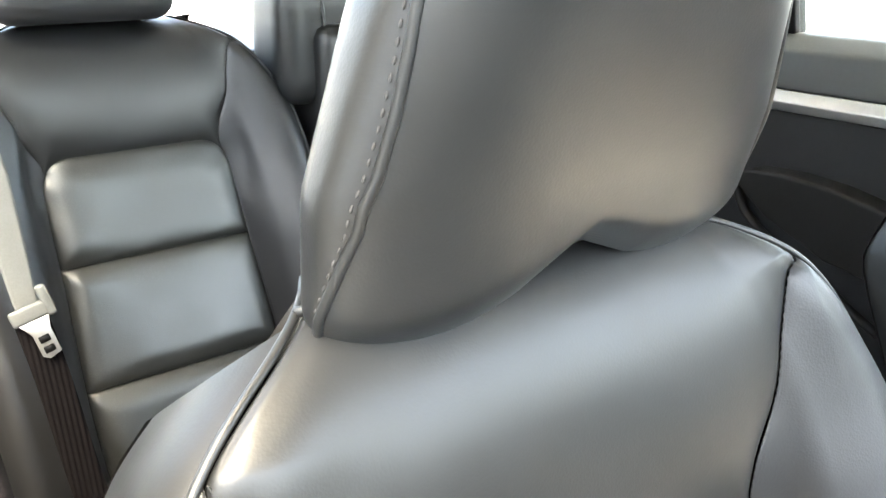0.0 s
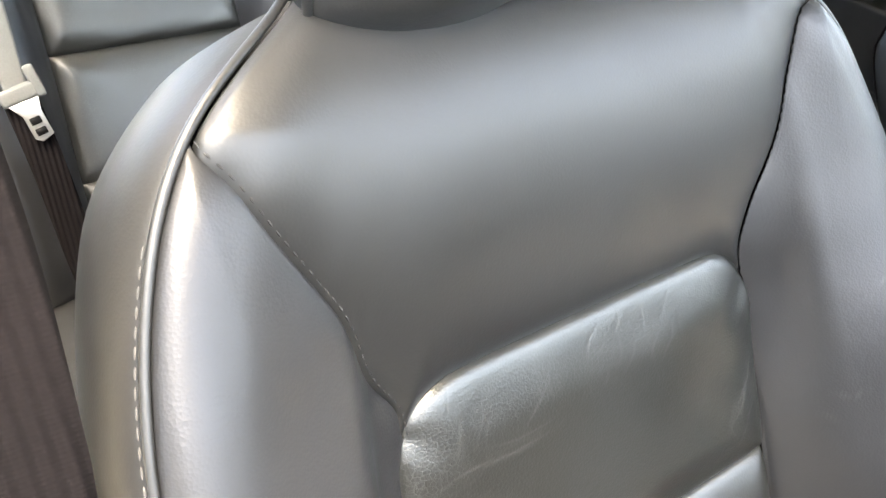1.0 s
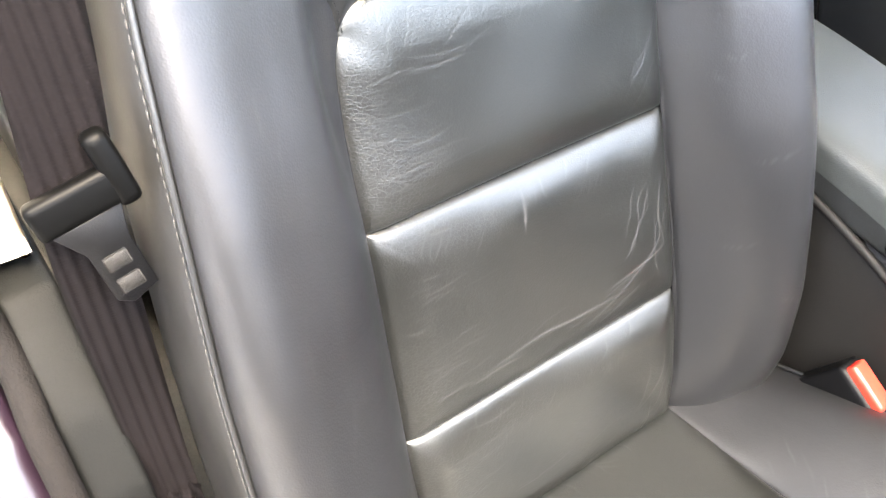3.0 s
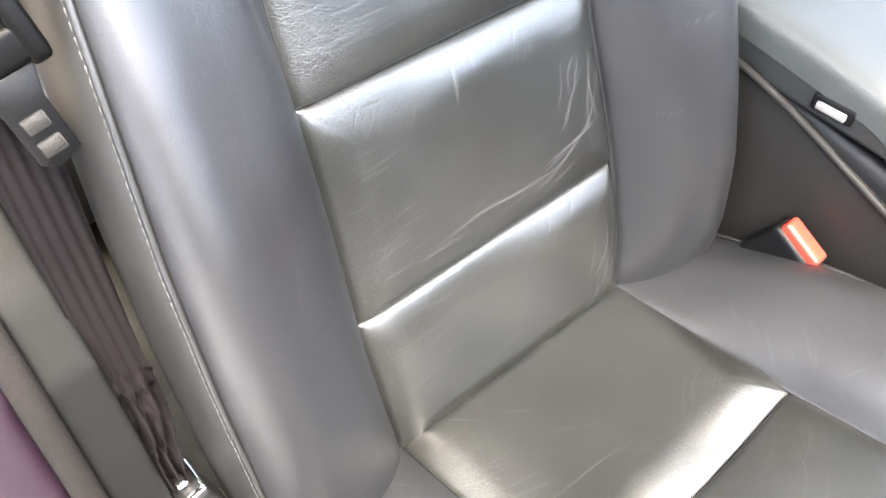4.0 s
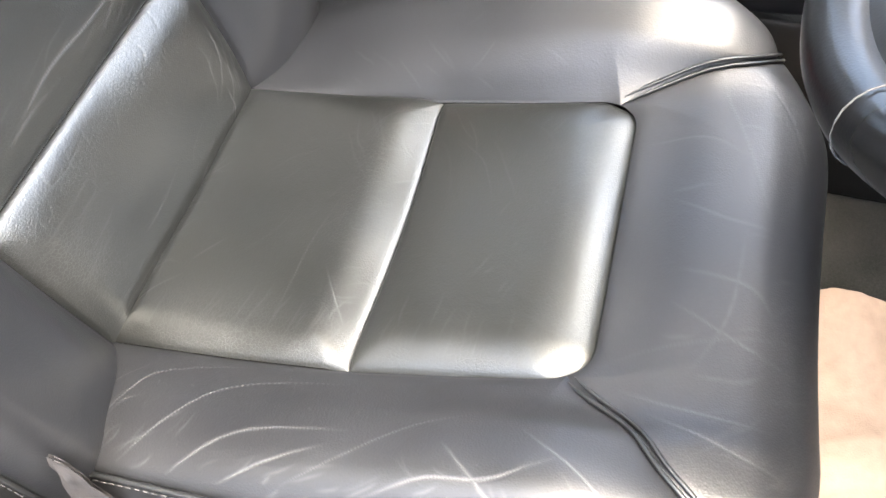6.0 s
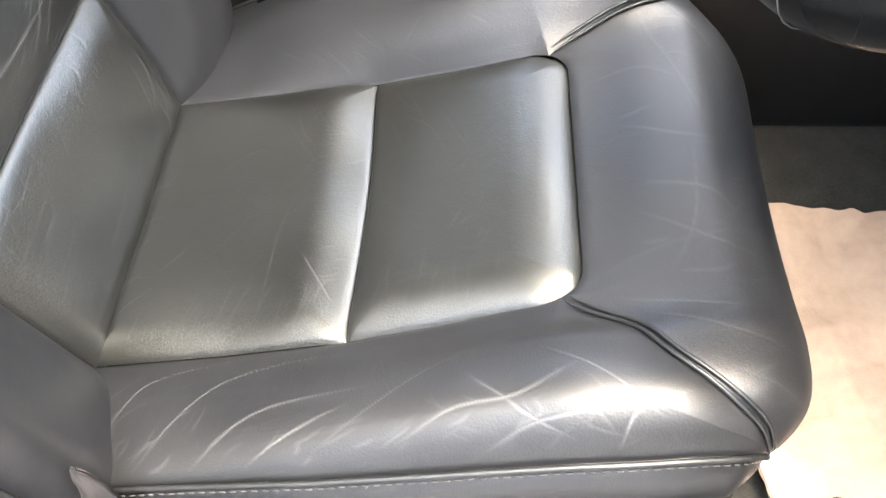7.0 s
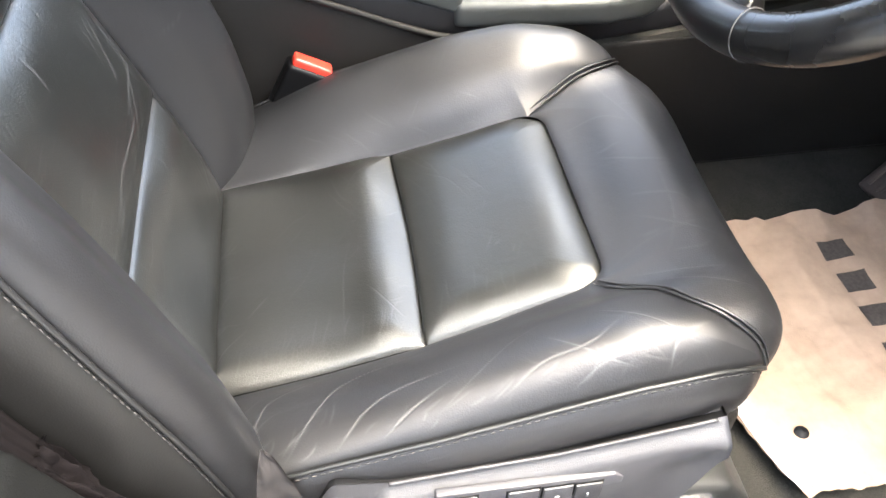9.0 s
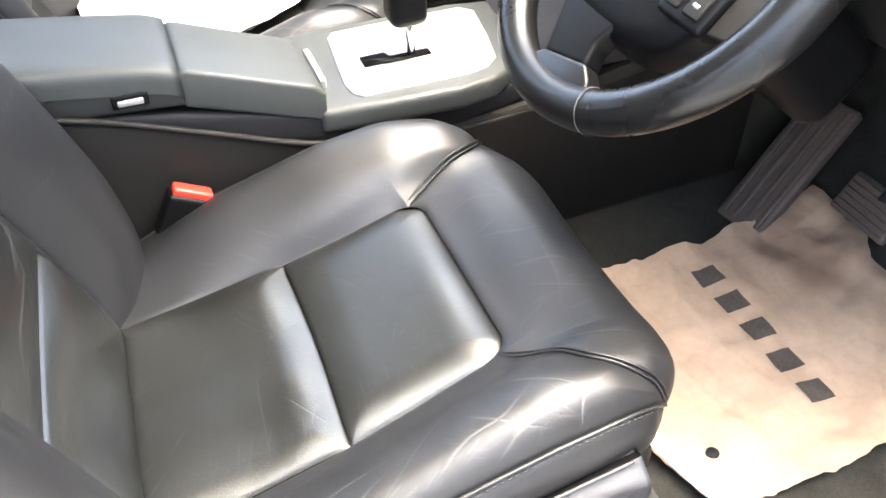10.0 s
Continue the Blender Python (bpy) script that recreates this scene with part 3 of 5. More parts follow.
def build_back(seat, BACK, fine=True):
    """A backrest of three pads, two bolsters and a yoke on the surface given, under its seat."""
    # backrest: the shell behind carries the panels
    n = 40
    ss = np.linspace(-0.055, 0.63, n)
    rows = [BACK.at(np.full(n, u), ss) for u in (-6, 6)]
    verts = []
    for i in range(n):
        for w in np.linspace(0, 1, 13):
            bulge = 0.025 * math.sin(math.pi * w) ** 0.6
            verts.append(rows[0][i] * (1 - w) + rows[1][i] * w + np.array([0, 0.93, -0.33]) * bulge)
    verts += list(BACK.at(np.linspace(-5, 5, 13), np.full(13, 0.668), -0.014)) + list(BACK.at(np.linspace(-3.6, 3.6, 13), np.full(13, 0.696), -0.014))
    backrest = mesh_part("backrest", verts, grid_faces(13, n + 2, flip=True), CHARCOAL, seat, "moulded charcoal shell behind the backrest")

    s_top, r_top = 0.481, 0.046
    end = rounded_end(s_top, r_top, 0.62)
    def u_edge(s):
        if s <= s_top - r_top:
            return 1.0
        k = 1 - (s_top - s) / r_top
        return 0.62 + 0.38 * (1 - min(k, 1) ** 2) ** (1 / 2.2)
    s_seam = s_top - 0.022
    # three pads one above another
    rip = ripple(0.0022, 14, 2.0)
    cuts = [-0.014, 0.143, 0.325]
    roll = {"t": (0.010, 0.042), "b": (0.008, 0.035), "l": (0.010, 0.034), "r": (0.007, 0.028)}
    rng = random.Random(21)
    nu, nv = (290, 200) if fine else (60, 44)
    def pad_crackle(lo, hi, top):
        # worn network along the entry edge and over the upper roll of each pad
        return lambda u, s: np.maximum(np.clip((-u - 0.35) / 0.5, 0, 1) ** 1.3, top * np.exp(-((s - hi + 0.028) / 0.016) ** 2) * (0.55 - 0.35 * u)) + 0.12
    for lo, hi in ((cuts[0], cuts[1]), (cuts[1], cuts[2])):
        marks = []
        if fine:
            marks = wrinkles(rng, 22, (-0.95, -0.6), (lo + 0.01, hi - 0.01), 0.3, 0.001) + wrinkles(rng, 16, (-0.8, 0.6), (hi - 0.05, hi - 0.02), 0.05, 0.02)
            if lo > 0.1:
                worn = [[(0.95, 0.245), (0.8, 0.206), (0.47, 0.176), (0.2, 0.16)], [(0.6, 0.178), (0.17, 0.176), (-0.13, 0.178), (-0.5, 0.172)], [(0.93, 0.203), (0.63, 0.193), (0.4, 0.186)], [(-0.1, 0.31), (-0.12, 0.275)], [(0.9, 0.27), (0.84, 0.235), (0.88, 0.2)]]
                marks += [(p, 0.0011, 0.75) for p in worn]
            marks += wrinkles(rng, 7, (0.55, 0.85), (lo + 0.01, hi - 0.09), 0.2, 0.07, 0.1, 0.0009, 0.7, 0.15) + wrinkles(rng, 9, (-0.6, 0.5), (lo, lo + 0.05), 0.35, 0.012, 0.15, 0.0008, 0.4)
        panel("back_pad", BACK, lambda a, q=lo: (-1 + 2 * a, q), lambda a, q=hi: (-1 + 2 * a, q), lambda b, p=lo, q=hi: (-1, p + (q - p) * b),
              lambda b, p=lo, q=hi: (1, p + (q - p) * b), nu, nv, LEATHER_PAD, backrest, puff=0.008, groove=0.003, shape=rip, roll=roll, creases=marks, crackle=pad_crackle(lo, hi, 0.8))
    marks = []
    if fine:
        marks = wrinkles(rng, 20, (-0.95, -0.6), (cuts[2] + 0.01, 0.44), 0.3, 0.001) + wrinkles(rng, 22, (-0.8, 0.7), (0.43, 0.46), 0.07, 0.022)
        marks += wrinkles(rng, 5, (0.6, 0.8), (0.33, 0.37), 0.25, 0.045, 0.1, 0.0009, 0.6, 0.15)
    panel("back_pad", BACK, lambda a: (-1 + 2 * a, cuts[2]), lambda a: ((-1 + 2 * a) * u_edge(s_seam), end((-1 + 2 * a) * u_edge(s_seam))),
          lambda b: (-u_edge(cuts[2] + (s_seam - cuts[2]) * b), cuts[2] + (s_seam - cuts[2]) * b),
          lambda b: (u_edge(cuts[2] + (s_seam - cuts[2]) * b), cuts[2] + (s_seam - cuts[2]) * b), nu, nv, LEATHER_PAD, backrest, puff=0.008, groove=0.003, shape=rip, roll=roll, creases=marks,
          crackle=pad_crackle(cuts[2], s_top, 0.9))
    # yoke across the shoulders, up to the headrest
    ue = u_edge(s_seam)
    seam_l = curve((-ue, s_seam), (-1.06, 0.484), (-1.6, 0.519), (-2.35, 0.569), (-3.1, 0.606), (-4, 0.628))
    seam_r = curve((ue, s_seam), (0.94, 0.487), (1.15, 0.525), (1.85, 0.574), (2.73, 0.615), (4, 0.628))
    side_l = lambda b: seam_l(b / 0.7) if b < 0.7 else (-4, 0.628 + (0.7 - 0.628) * (b - 0.7) / 0.3)
    side_r = lambda b: seam_r(b / 0.7) if b < 0.7 else (4, 0.628 + (0.7 - 0.628) * (b - 0.7) / 0.3)
    panel("yoke_panel", BACK, lambda a: ((-1 + 2 * a) * ue, end((-1 + 2 * a) * ue)), lambda a: (-4 + 8 * a, 0.7), side_l, side_r, 70, 60, LEATHER_SMOOTH, backrest,
          puff=0.004, groove=0.005, swell=0.03, shape=ripple(0.0018, 9, 5.0), open_sides="t")
    for sg, seam in ((-1, seam_l), (1, seam_r)):
        inner = lambda b, sg=sg: (sg * u_edge(-0.085 + (s_seam + 0.085) * b), -0.085 + (s_seam + 0.085) * b)
        outer = lambda b, sg=sg: (sg * 4, -0.085 + (0.628 + 0.085) * b)
        foot = lambda a, sg=sg: (sg * (1 + 3 * a), -0.085)
        if sg > 0:
            marks = wrinkles(rng, 7, (1.5, 2.6), (0.1, 0.5), 0.5, -0.004, 0.1, 0.0009, 0.45) if fine else []
            panel("bolster", BACK, foot, seam, inner, outer, 120 if fine else 50, 260 if fine else 90, LEATHER, backrest, puff=0.003, groove=0.003, width=0.005, swell=0.03, shape=ripple(0.0011, 11, 8.0), open_sides="b", creases=marks)
        else:
            panel("bolster", BACK, lambda a: foot(1 - a), lambda a, f=seam: f(1 - a), outer, inner, 120 if fine else 50, 260 if fine else 90, LEATHER, backrest, puff=0.003, groove=0.003, width=0.005, swell=0.03,
                  shape=ripple(0.0011, 11, 8.0), open_sides="b", creases=wrinkles(rng, 6, (-3.0, -2.2), (0.2, 0.45), 0.05, 0.05, 0.1, 0.0012, 0.2) if fine else [])
        lo, hi = (lambda b: (-6, -0.085 + 0.715 * b)), (lambda b: (-4, -0.085 + 0.757 * b))
        if sg > 0:
            lo, hi = (lambda b: (4, -0.085 + 0.757 * b)), (lambda b: (6, -0.085 + 0.715 * b))
        panel("side_gusset", BACK, lambda a, p=lo, q=hi: (p(0)[0] + 2 * a, -0.085), lambda a, p=lo, q=hi: (p(1)[0] + 2 * a, p(1)[1] + (q(1)[1] - p(1)[1]) * a), lo, hi, 24, 90, SHADED_SIDE if fine else LEATHER_SMOOTH, backrest,
              puff=0.002, groove=0.003, swell=0.03, open_sides="bt")
        # piping down the outer edge and twin-stitched seam over the shoulder
        p, nn = run(BACK, lambda b, sg=sg: (sg * 4, -0.085 + (0.685 + 0.085) * b), 160, -0.0006)
        mesh_part("piping", *tube(p, 0.0022), LEATHER_SMOOTH, backrest)
        p, nn = run(BACK, lambda b, sg=sg: (sg * 4.0, -0.04 + (0.6 + 0.04) * b), 200, 0.0003, sg * 0.0036)
        mesh_part("stitching", *stitches(p, nn), THREAD, backrest, "pale thread stitching")
        p, nn = run(BACK, seam, 120, -0.001, -sg * 0.0022)
        mesh_part("stitching", *stitches(p, nn, 0.0034, 0.0024, 0.0004), DARK_THREAD, backrest, "grey thread stitching")

    return backrest


def build_seat(at=(0, 0, 0)):
    seat = thing("car_seat", "black leather car seat with worn creased cushion and sewn panels", "car seat", at, "front seats")
    build_back(seat, BACK)

    # cushion
    s1, s2 = 0.202, 0.380
    pan = prism([(0.02, 0.25), (-0.1, 0.265), (-0.42, 0.315), (-0.47, 0.3), (-0.47, 0.255), (-0.1, 0.225), (0.05, 0.225)], -0.235, 0.235, "x", 0.01)
    cushion = part("cushion", pan, CHARCOAL, seat, "dark underside of the seat cushion")
    endc = rounded_end(s2, 0.035, 0.74)
    def u_edge_c(s):
        if s <= s2 - 0.035:
            return 1.0
        k = 1 - (s2 - s) / 0.035
        return 0.74 + 0.26 * (1 - min(k, 1) ** 2) ** (1 / 2.2)
    sk = s2 - 0.016
    uc = u_edge_c(sk)
    rip2 = ripple(0.0028, 13, 11.0)
    def rear_shape(u, s, base):
        # the rear pad swells into a roll along its front seam
        return rip2(u, s, base) + 0.003 * np.exp(-((s - 0.168) / 0.02) ** 2)
    rng = random.Random(33)
    marks = wrinkles(rng, 22, (-0.95, -0.75), (0.02, 0.19), 0.22, 0.008) + wrinkles(rng, 26, (-0.9, 0.9), (0.16, 0.185), 0.02, 0.016, 0.1, 0.0008, 0.3)
    marks += wrinkles(rng, 7, (-0.8, 0.5), (0.04, 0.14), 0.4, 0.045, 0.1, 0.0007, 0.25) + wrinkles(rng, 14, (-0.95, 0.7), (-0.015, 0.0), 0.1, 0.03, 0.1, 0.0008, 0.4)
    marks += wrinkles(rng, 6, (0.6, 0.9), (0.12, 0.18), -0.35, 0.03, 0.12, 0.0008, 0.4)
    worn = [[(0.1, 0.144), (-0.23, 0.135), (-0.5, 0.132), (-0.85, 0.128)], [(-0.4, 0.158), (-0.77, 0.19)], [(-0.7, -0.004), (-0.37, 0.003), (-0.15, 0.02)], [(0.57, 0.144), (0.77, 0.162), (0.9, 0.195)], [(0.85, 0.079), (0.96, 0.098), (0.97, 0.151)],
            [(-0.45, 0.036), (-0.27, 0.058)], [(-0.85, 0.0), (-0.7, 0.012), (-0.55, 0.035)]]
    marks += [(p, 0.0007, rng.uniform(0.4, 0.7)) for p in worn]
    edge_crackle = lambda u, s: np.maximum(np.clip((-u - 0.55) / 0.4, 0, 1), 0.7 * np.exp(-((s - 0.165) / 0.02) ** 2)) + 0.1
    panel("cushion_pad", SEAT, lambda a: (-1 + 2 * a, -0.012), lambda a: (-1 + 2 * a, s1 + 0.004 * math.sin(math.pi * a)), lambda b: (-1, -0.012 + (s1 + 0.012) * b), lambda b: (1, -0.012 + (s1 + 0.012) * b),
          290, 240, LEATHER_PAD, cushion, puff=0.009, groove=0.003, shape=rear_shape, creases=marks, crackle=edge_crackle, roll={"t": (0.011, 0.045), "b": (0.012, 0.028), "l": (0.008, 0.034), "r": (0.004, 0.03)})
    marks = wrinkles(rng, 6, (0.55, 0.95), (0.20, 0.29), -0.45, 0.04, 0.12, 0.0008, 0.35) + wrinkles(rng, 14, (-0.95, -0.75), (0.22, 0.34), 0.18, 0.004, 0.1, 0.0008, 0.3)
    marks += wrinkles(rng, 12, (-0.6, 0.8), (0.28, 0.33), 0.12, 0.012, 0.1, 0.0008, 0.3)
    edge_crackle = lambda u, s: 0.6 * np.maximum(np.clip((-u - 0.6) / 0.4, 0, 1), 0.7 * np.clip((s - 0.29) / 0.06, 0, 1)) + 0.08
    panel("cushion_pad", SEAT, lambda a: (-1 + 2 * a, s1 + 0.004 * math.sin(math.pi * a)), lambda a: ((-1 + 2 * a) * uc, endc((-1 + 2 * a) * uc)),
          lambda b: (-u_edge_c(s1 + (sk - s1) * b), s1 + (sk - s1) * b), lambda b: (u_edge_c(s1 + (sk - s1) * b), s1 + (sk - s1) * b), 290, 200, LEATHER_PAD, cushion, creases=marks, crackle=edge_crackle,
          puff=0.009, groove=0.003, shape=ripple(0.0022, 12, 17.0), roll={"t": (0.013, 0.05), "b": (0.0065, 0.05), "l": (0.012, 0.038), "r": (0.010, 0.04)})
    sf, se = 0.505, 0.63
    dl = curve((-uc, sk), (-1.5, 0.405), (-2.45, 0.437), (-3.07, 0.463), (-3.6, 0.488), (-4, sf))
    dr = curve((uc, sk), (1.3, 0.406), (1.7, 0.443), (2.27, 0.477), (3.1, 0.497), (4, sf))
    fl = lambda b: dl(b / 0.6) if b < 0.6 else (-4 - 1.6 * (b - 0.6) / 0.4, sf + (se - sf) * (b - 0.6) / 0.4)
    fr = lambda b: dr(b / 0.6) if b < 0.6 else (4 + 1.6 * (b - 0.6) / 0.4, sf + (se - sf) * (b - 0.6) / 0.4)
    rng = random.Random(3)
    lines = [[(1.7, 0.44), (1.1, 0.448), (0.6, 0.468), (0.0, 0.49)], [(2.3, 0.45), (1.03, 0.497), (0.4, 0.52)], [(-0.9, 0.384), (-0.77, 0.416), (-0.63, 0.478), (-0.6, 0.53)],
             [(-0.47, 0.425), (-0.67, 0.469), (-0.83, 0.508)], [(0.6, 0.393), (0.67, 0.437), (0.57, 0.467)], [(-0.27, 0.428), (-0.33, 0.474), (-0.5, 0.492)],
             [(0.2, 0.418), (0.1, 0.455), (0.07, 0.49)], [(0.03, 0.469), (-0.5, 0.462), (-0.93, 0.439)], [(-1.4, 0.42), (-1.9, 0.46), (-2.3, 0.50)], [(-1.1, 0.40), (-1.3, 0.44), (-1.5, 0.49)], [(-2.6, 0.46), (-2.9, 0.49), (-3.2, 0.52)]]
    marks = [(p, 0.0012 * rng.uniform(0.8, 1.2), rng.uniform(0.2, 0.45)) for p in lines] + wrinkles(rng, 14, (-2.4, 1.8), (0.41, 0.49), 0.1, 0.03, 0.12, 0.0014, 0.22) + wrinkles(rng, 12, (-3.2, -1.6), (0.44, 0.5), 0.35, 0.02, 0.12, 0.0013, 0.25)
    panel("front_panel", SEAT, lambda a: ((-1 + 2 * a) * uc, endc((-1 + 2 * a) * uc)), lambda a: (-5.6 + 11.2 * a, se), fl, fr, 420, 220, LEATHER_SIT, cushion, creases=marks,
          puff=0.008, groove=0.003, width=0.005, swell=0.035, shape=ripple(0.0022, 14, 23.0), open_sides="t")
    for sg, seam in ((-1, dl), (1, dr)):
        inner = lambda b, sg=sg: (sg * u_edge_c(-0.028 + (sk + 0.028) * b), -0.028 + (sk + 0.028) * b)
        outer = lambda b, sg=sg: (sg * 4, -0.028 + (sf + 0.028) * b)
        foot = lambda a, sg=sg: (sg * (1 + 3 * a), -0.028)
        rp = ripple(0.0025, 13, 31.0)
        rng = random.Random(5 if sg < 0 else 9)
        if sg < 0:
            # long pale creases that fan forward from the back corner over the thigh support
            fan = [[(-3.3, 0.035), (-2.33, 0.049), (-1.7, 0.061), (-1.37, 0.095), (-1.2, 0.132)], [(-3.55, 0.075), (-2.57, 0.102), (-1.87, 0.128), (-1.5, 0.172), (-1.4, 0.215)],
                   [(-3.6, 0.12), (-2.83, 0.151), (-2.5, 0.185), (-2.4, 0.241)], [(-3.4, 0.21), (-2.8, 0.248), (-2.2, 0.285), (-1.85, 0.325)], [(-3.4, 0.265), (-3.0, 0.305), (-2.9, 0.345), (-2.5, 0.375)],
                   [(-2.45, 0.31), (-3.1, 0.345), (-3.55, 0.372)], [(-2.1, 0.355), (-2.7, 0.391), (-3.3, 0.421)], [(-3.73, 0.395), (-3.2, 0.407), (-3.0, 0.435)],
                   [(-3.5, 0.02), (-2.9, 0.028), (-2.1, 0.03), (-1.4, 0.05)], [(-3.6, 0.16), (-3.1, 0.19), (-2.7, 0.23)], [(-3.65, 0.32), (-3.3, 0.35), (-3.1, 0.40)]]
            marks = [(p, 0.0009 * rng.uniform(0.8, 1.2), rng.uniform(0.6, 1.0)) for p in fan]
            marks += wrinkles(rng, 26, (-3.7, -3.1), (0.03, 0.42), 0.3, 0.022, 0.1, 0.0010, 0.4, 0.4) + wrinkles(rng, 18, (-3.7, -2.9), (0.30, 0.48), 0.35, -0.022, 0.1, 0.0009, 0.25, 0.4)
            marks += wrinkles(rng, 14, (-3.6, -2.6), (0.02, 0.12), 0.5, 0.012, 0.12, 0.0010, 0.4, 0.3)
        else:
            marks = wrinkles(rng, 9, (1.1, 1.6), (0.12, 0.33), 0.5, -0.025, 0.08, 0.0009, 0.22) + wrinkles(rng, 7, (1.4, 2.6), (0.2, 0.38), 0.5, 0.03, 0.08, 0.0009, 0.18)
        if sg > 0:
            panel("bolster", SEAT, foot, seam, inner, outer, 150, 340, LEATHER_SIT, cushion, creases=marks, puff=0.005, groove=0.003, width=0.005, swell=0.03, shape=rp)
        else:
            panel("bolster", SEAT, lambda a: foot(1 - a), lambda a, f=seam: f(1 - a), outer, inner, 230, 620, LEATHER_SIT, cushion, creases=marks, puff=0.005, groove=0.003, width=0.005, swell=0.03, shape=rp)
        lo = lambda b, sg=sg: (sg * 4, -0.028 + (sf + 0.028) * b)
        lo2 = lambda b, sg=sg: (sg * (6 - 0.4 * max(0, b - 0.9) / 0.1), -0.028 + (se + 0.028) * b)
        topc = lambda a, sg=sg: (sg * (4 + 1.6 * a), sf + (se - sf) * a)
        if sg > 0:
            panel("side_gusset", SEAT, lambda a: (4 + 2 * a, -0.028), topc, lo, lo2, 24, 90, LEATHER, cushion, puff=0.003, groove=0.004, swell=0.02, open_sides="r")
        else:
            panel("side_gusset", SEAT, lambda a: (-6 + 2 * a, -0.028), lambda a, f=topc: f(1 - a), lo2, lo, 24, 90, LEATHER, cushion, puff=0.003, groove=0.004, swell=0.02, open_sides="l")
        p, nn = run(SEAT, lambda b, sg=sg: (sg * 4, -0.02 + (sf + 0.012) * b), 160, 0.001)
        mesh_part("piping", *tube(p, 0.0021), LEATHER_SMOOTH, cushion)
        p, nn = run(SEAT, lambda b, sg=sg: (sg * 4, 0.04 + (sf - 0.05) * b), 200, 0.0006, -sg * 0.0045)
        mesh_part("stitching", *stitches(p, nn, 0.0048, 0.0026, 0.0006), THREAD, cushion, "pale thread stitching")
        # the corner seam is a low ridge between two rows of thread
        for side in (-0.0028, 0.0028):
            p, nn = run(SEAT, lambda b, f=seam: f(0.02 + 0.96 * b), 120, 0.0006, side)
            mesh_part("piping", *tube(p, 0.0015 * np.clip(np.minimum(np.arange(120), np.arange(120)[::-1]) / 10 + 0.15, 0, 1)), LEATHER_SMOOTH, cushion)

    # headrest
    z0, z1 = 0.912, 1.135
    def hr(c, k):
        """c round the section (0 front middle, + to the passenger side), k up."""
        taper = float(np.interp(k, [0, 0.12, 0.35, 0.7, 1], [0.95, 1.0, 1.0, 0.84, 0.64]))
        close = (1 - max(0, (k - 0.62) / 0.38) ** 3.0) ** 0.5 * min(1, (0.6 + 0.4 * math.sin(min(1, k / 0.12) * math.pi / 2)))
        hw = 0.150 * taper * (0.35 + 0.65 * close if k > 0.5 else 1 - 0.06 * (1 - min(1, k / 0.15)) ** 2)
        th = (0.022 + 0.015 * min(1, k / 0.7)) * (0.25 + 0.75 * close)
        yc = 0.250 - 0.062 * k - 0.044 * (0.25 + 0.75 * close) + th
        x = hw * math.copysign(abs(math.sin(c)) ** 0.42, math.sin(c))
        y = yc - th * math.copysign(abs(math.cos(c)) ** 0.75, math.cos(c)) - 0.012 * math.cos(c) * (1 - abs(math.sin(c)) ** 2)
        # the underside rises in the middle, over the posts
        z = z0 + (z1 - z0) * k + max(0, 1 - k / 0.3) * (0.012 * math.exp(-(x / 0.05) ** 2) + 0.014 * math.exp(-((x - 0.012) / 0.018) ** 4))
        low = max(0, -x / 0.14) * (1 - k)
        return (x, y - 0.008 * low, z - 0.012 * low)
    m, kk = 96, 52
    verts = [hr(2 * math.pi * i / m, (0.5 - 0.5 * math.cos(math.pi * j / (kk - 1)))) for j in range(kk) for i in range(m)]
    faces = [(j * m + i, j * m + (i + 1) % m, (j + 1) * m + (i + 1) % m, (j + 1) * m + i) for j in range(kk - 1) for i in range(m)]
    faces += [tuple(range(m))[::-1], tuple((kk - 1) * m + i for i in range(m))]
    headrest = mesh_part("headrest", verts, faces, LEATHER_SMOOTH, seat, "smooth black leather headrest with piped edges")
    # the side seam leans back towards the foot of the pad
    lean = lambda k: float(np.interp(k, [0.06, 0.1, 0.15, 0.2, 0.3, 0.4, 0.5, 0.6, 0.7, 0.8, 0.9], [1.55, 1.43, 1.3, 1.18, 0.98, 0.91, 0.92, 0.97, 1.05, 1.2, 1.35]))
    ks = np.linspace(0.05, 0.88, 81)
    for sg in (-1, 1):
        p = np.array([hr(sg * lean(k), k) for k in ks])
        mesh_part("piping", *tube(p, 0.0026), LEATHER_SMOOTH, headrest)
        nn = np.tile(np.array([sg * 0.93, -0.37, 0]), (81, 1))
        q = np.array([hr(sg * (lean(k) + 0.10), k) for k in ks])
        mesh_part("stitching", *stitches(q[8:] + nn[8:] * 0.0004, nn[8:], 0.0036, 0.003, 0.0006), THREAD, headrest, "thread stitching along the edge")
    p, nn = run(BACK, lambda b: (-4 + 8 * b, 0.673), 90, 0.0)
    mesh_part("collar_piping", *tube(p, 0.0028), LEATHER_SMOOTH, headrest, "leather piping round the headrest foot")
    for x in (-0.06, 0.06):
        mesh_part("post", *tube([(x, 0.245, 0.87), (x, 0.24, 0.96)], 0.0075, 12), CHROME, headrest, "chrome headrest post")
    return seat


driver_seat = build_seat()
passenger_seat = copy_thing(driver_seat, pose(0.79, 0.0, 0.0))
for child in passenger_seat.children:
    if child.name.startswith(("backrest", "headrest")):
        child.matrix_basis = pose(0.02, 0.05, 0.20) @ pose(0, 0, 0, -3) @ pose(0, -0.05, -0.25)
tagged(passenger_seat, "black leather passenger seat beside the centre console")


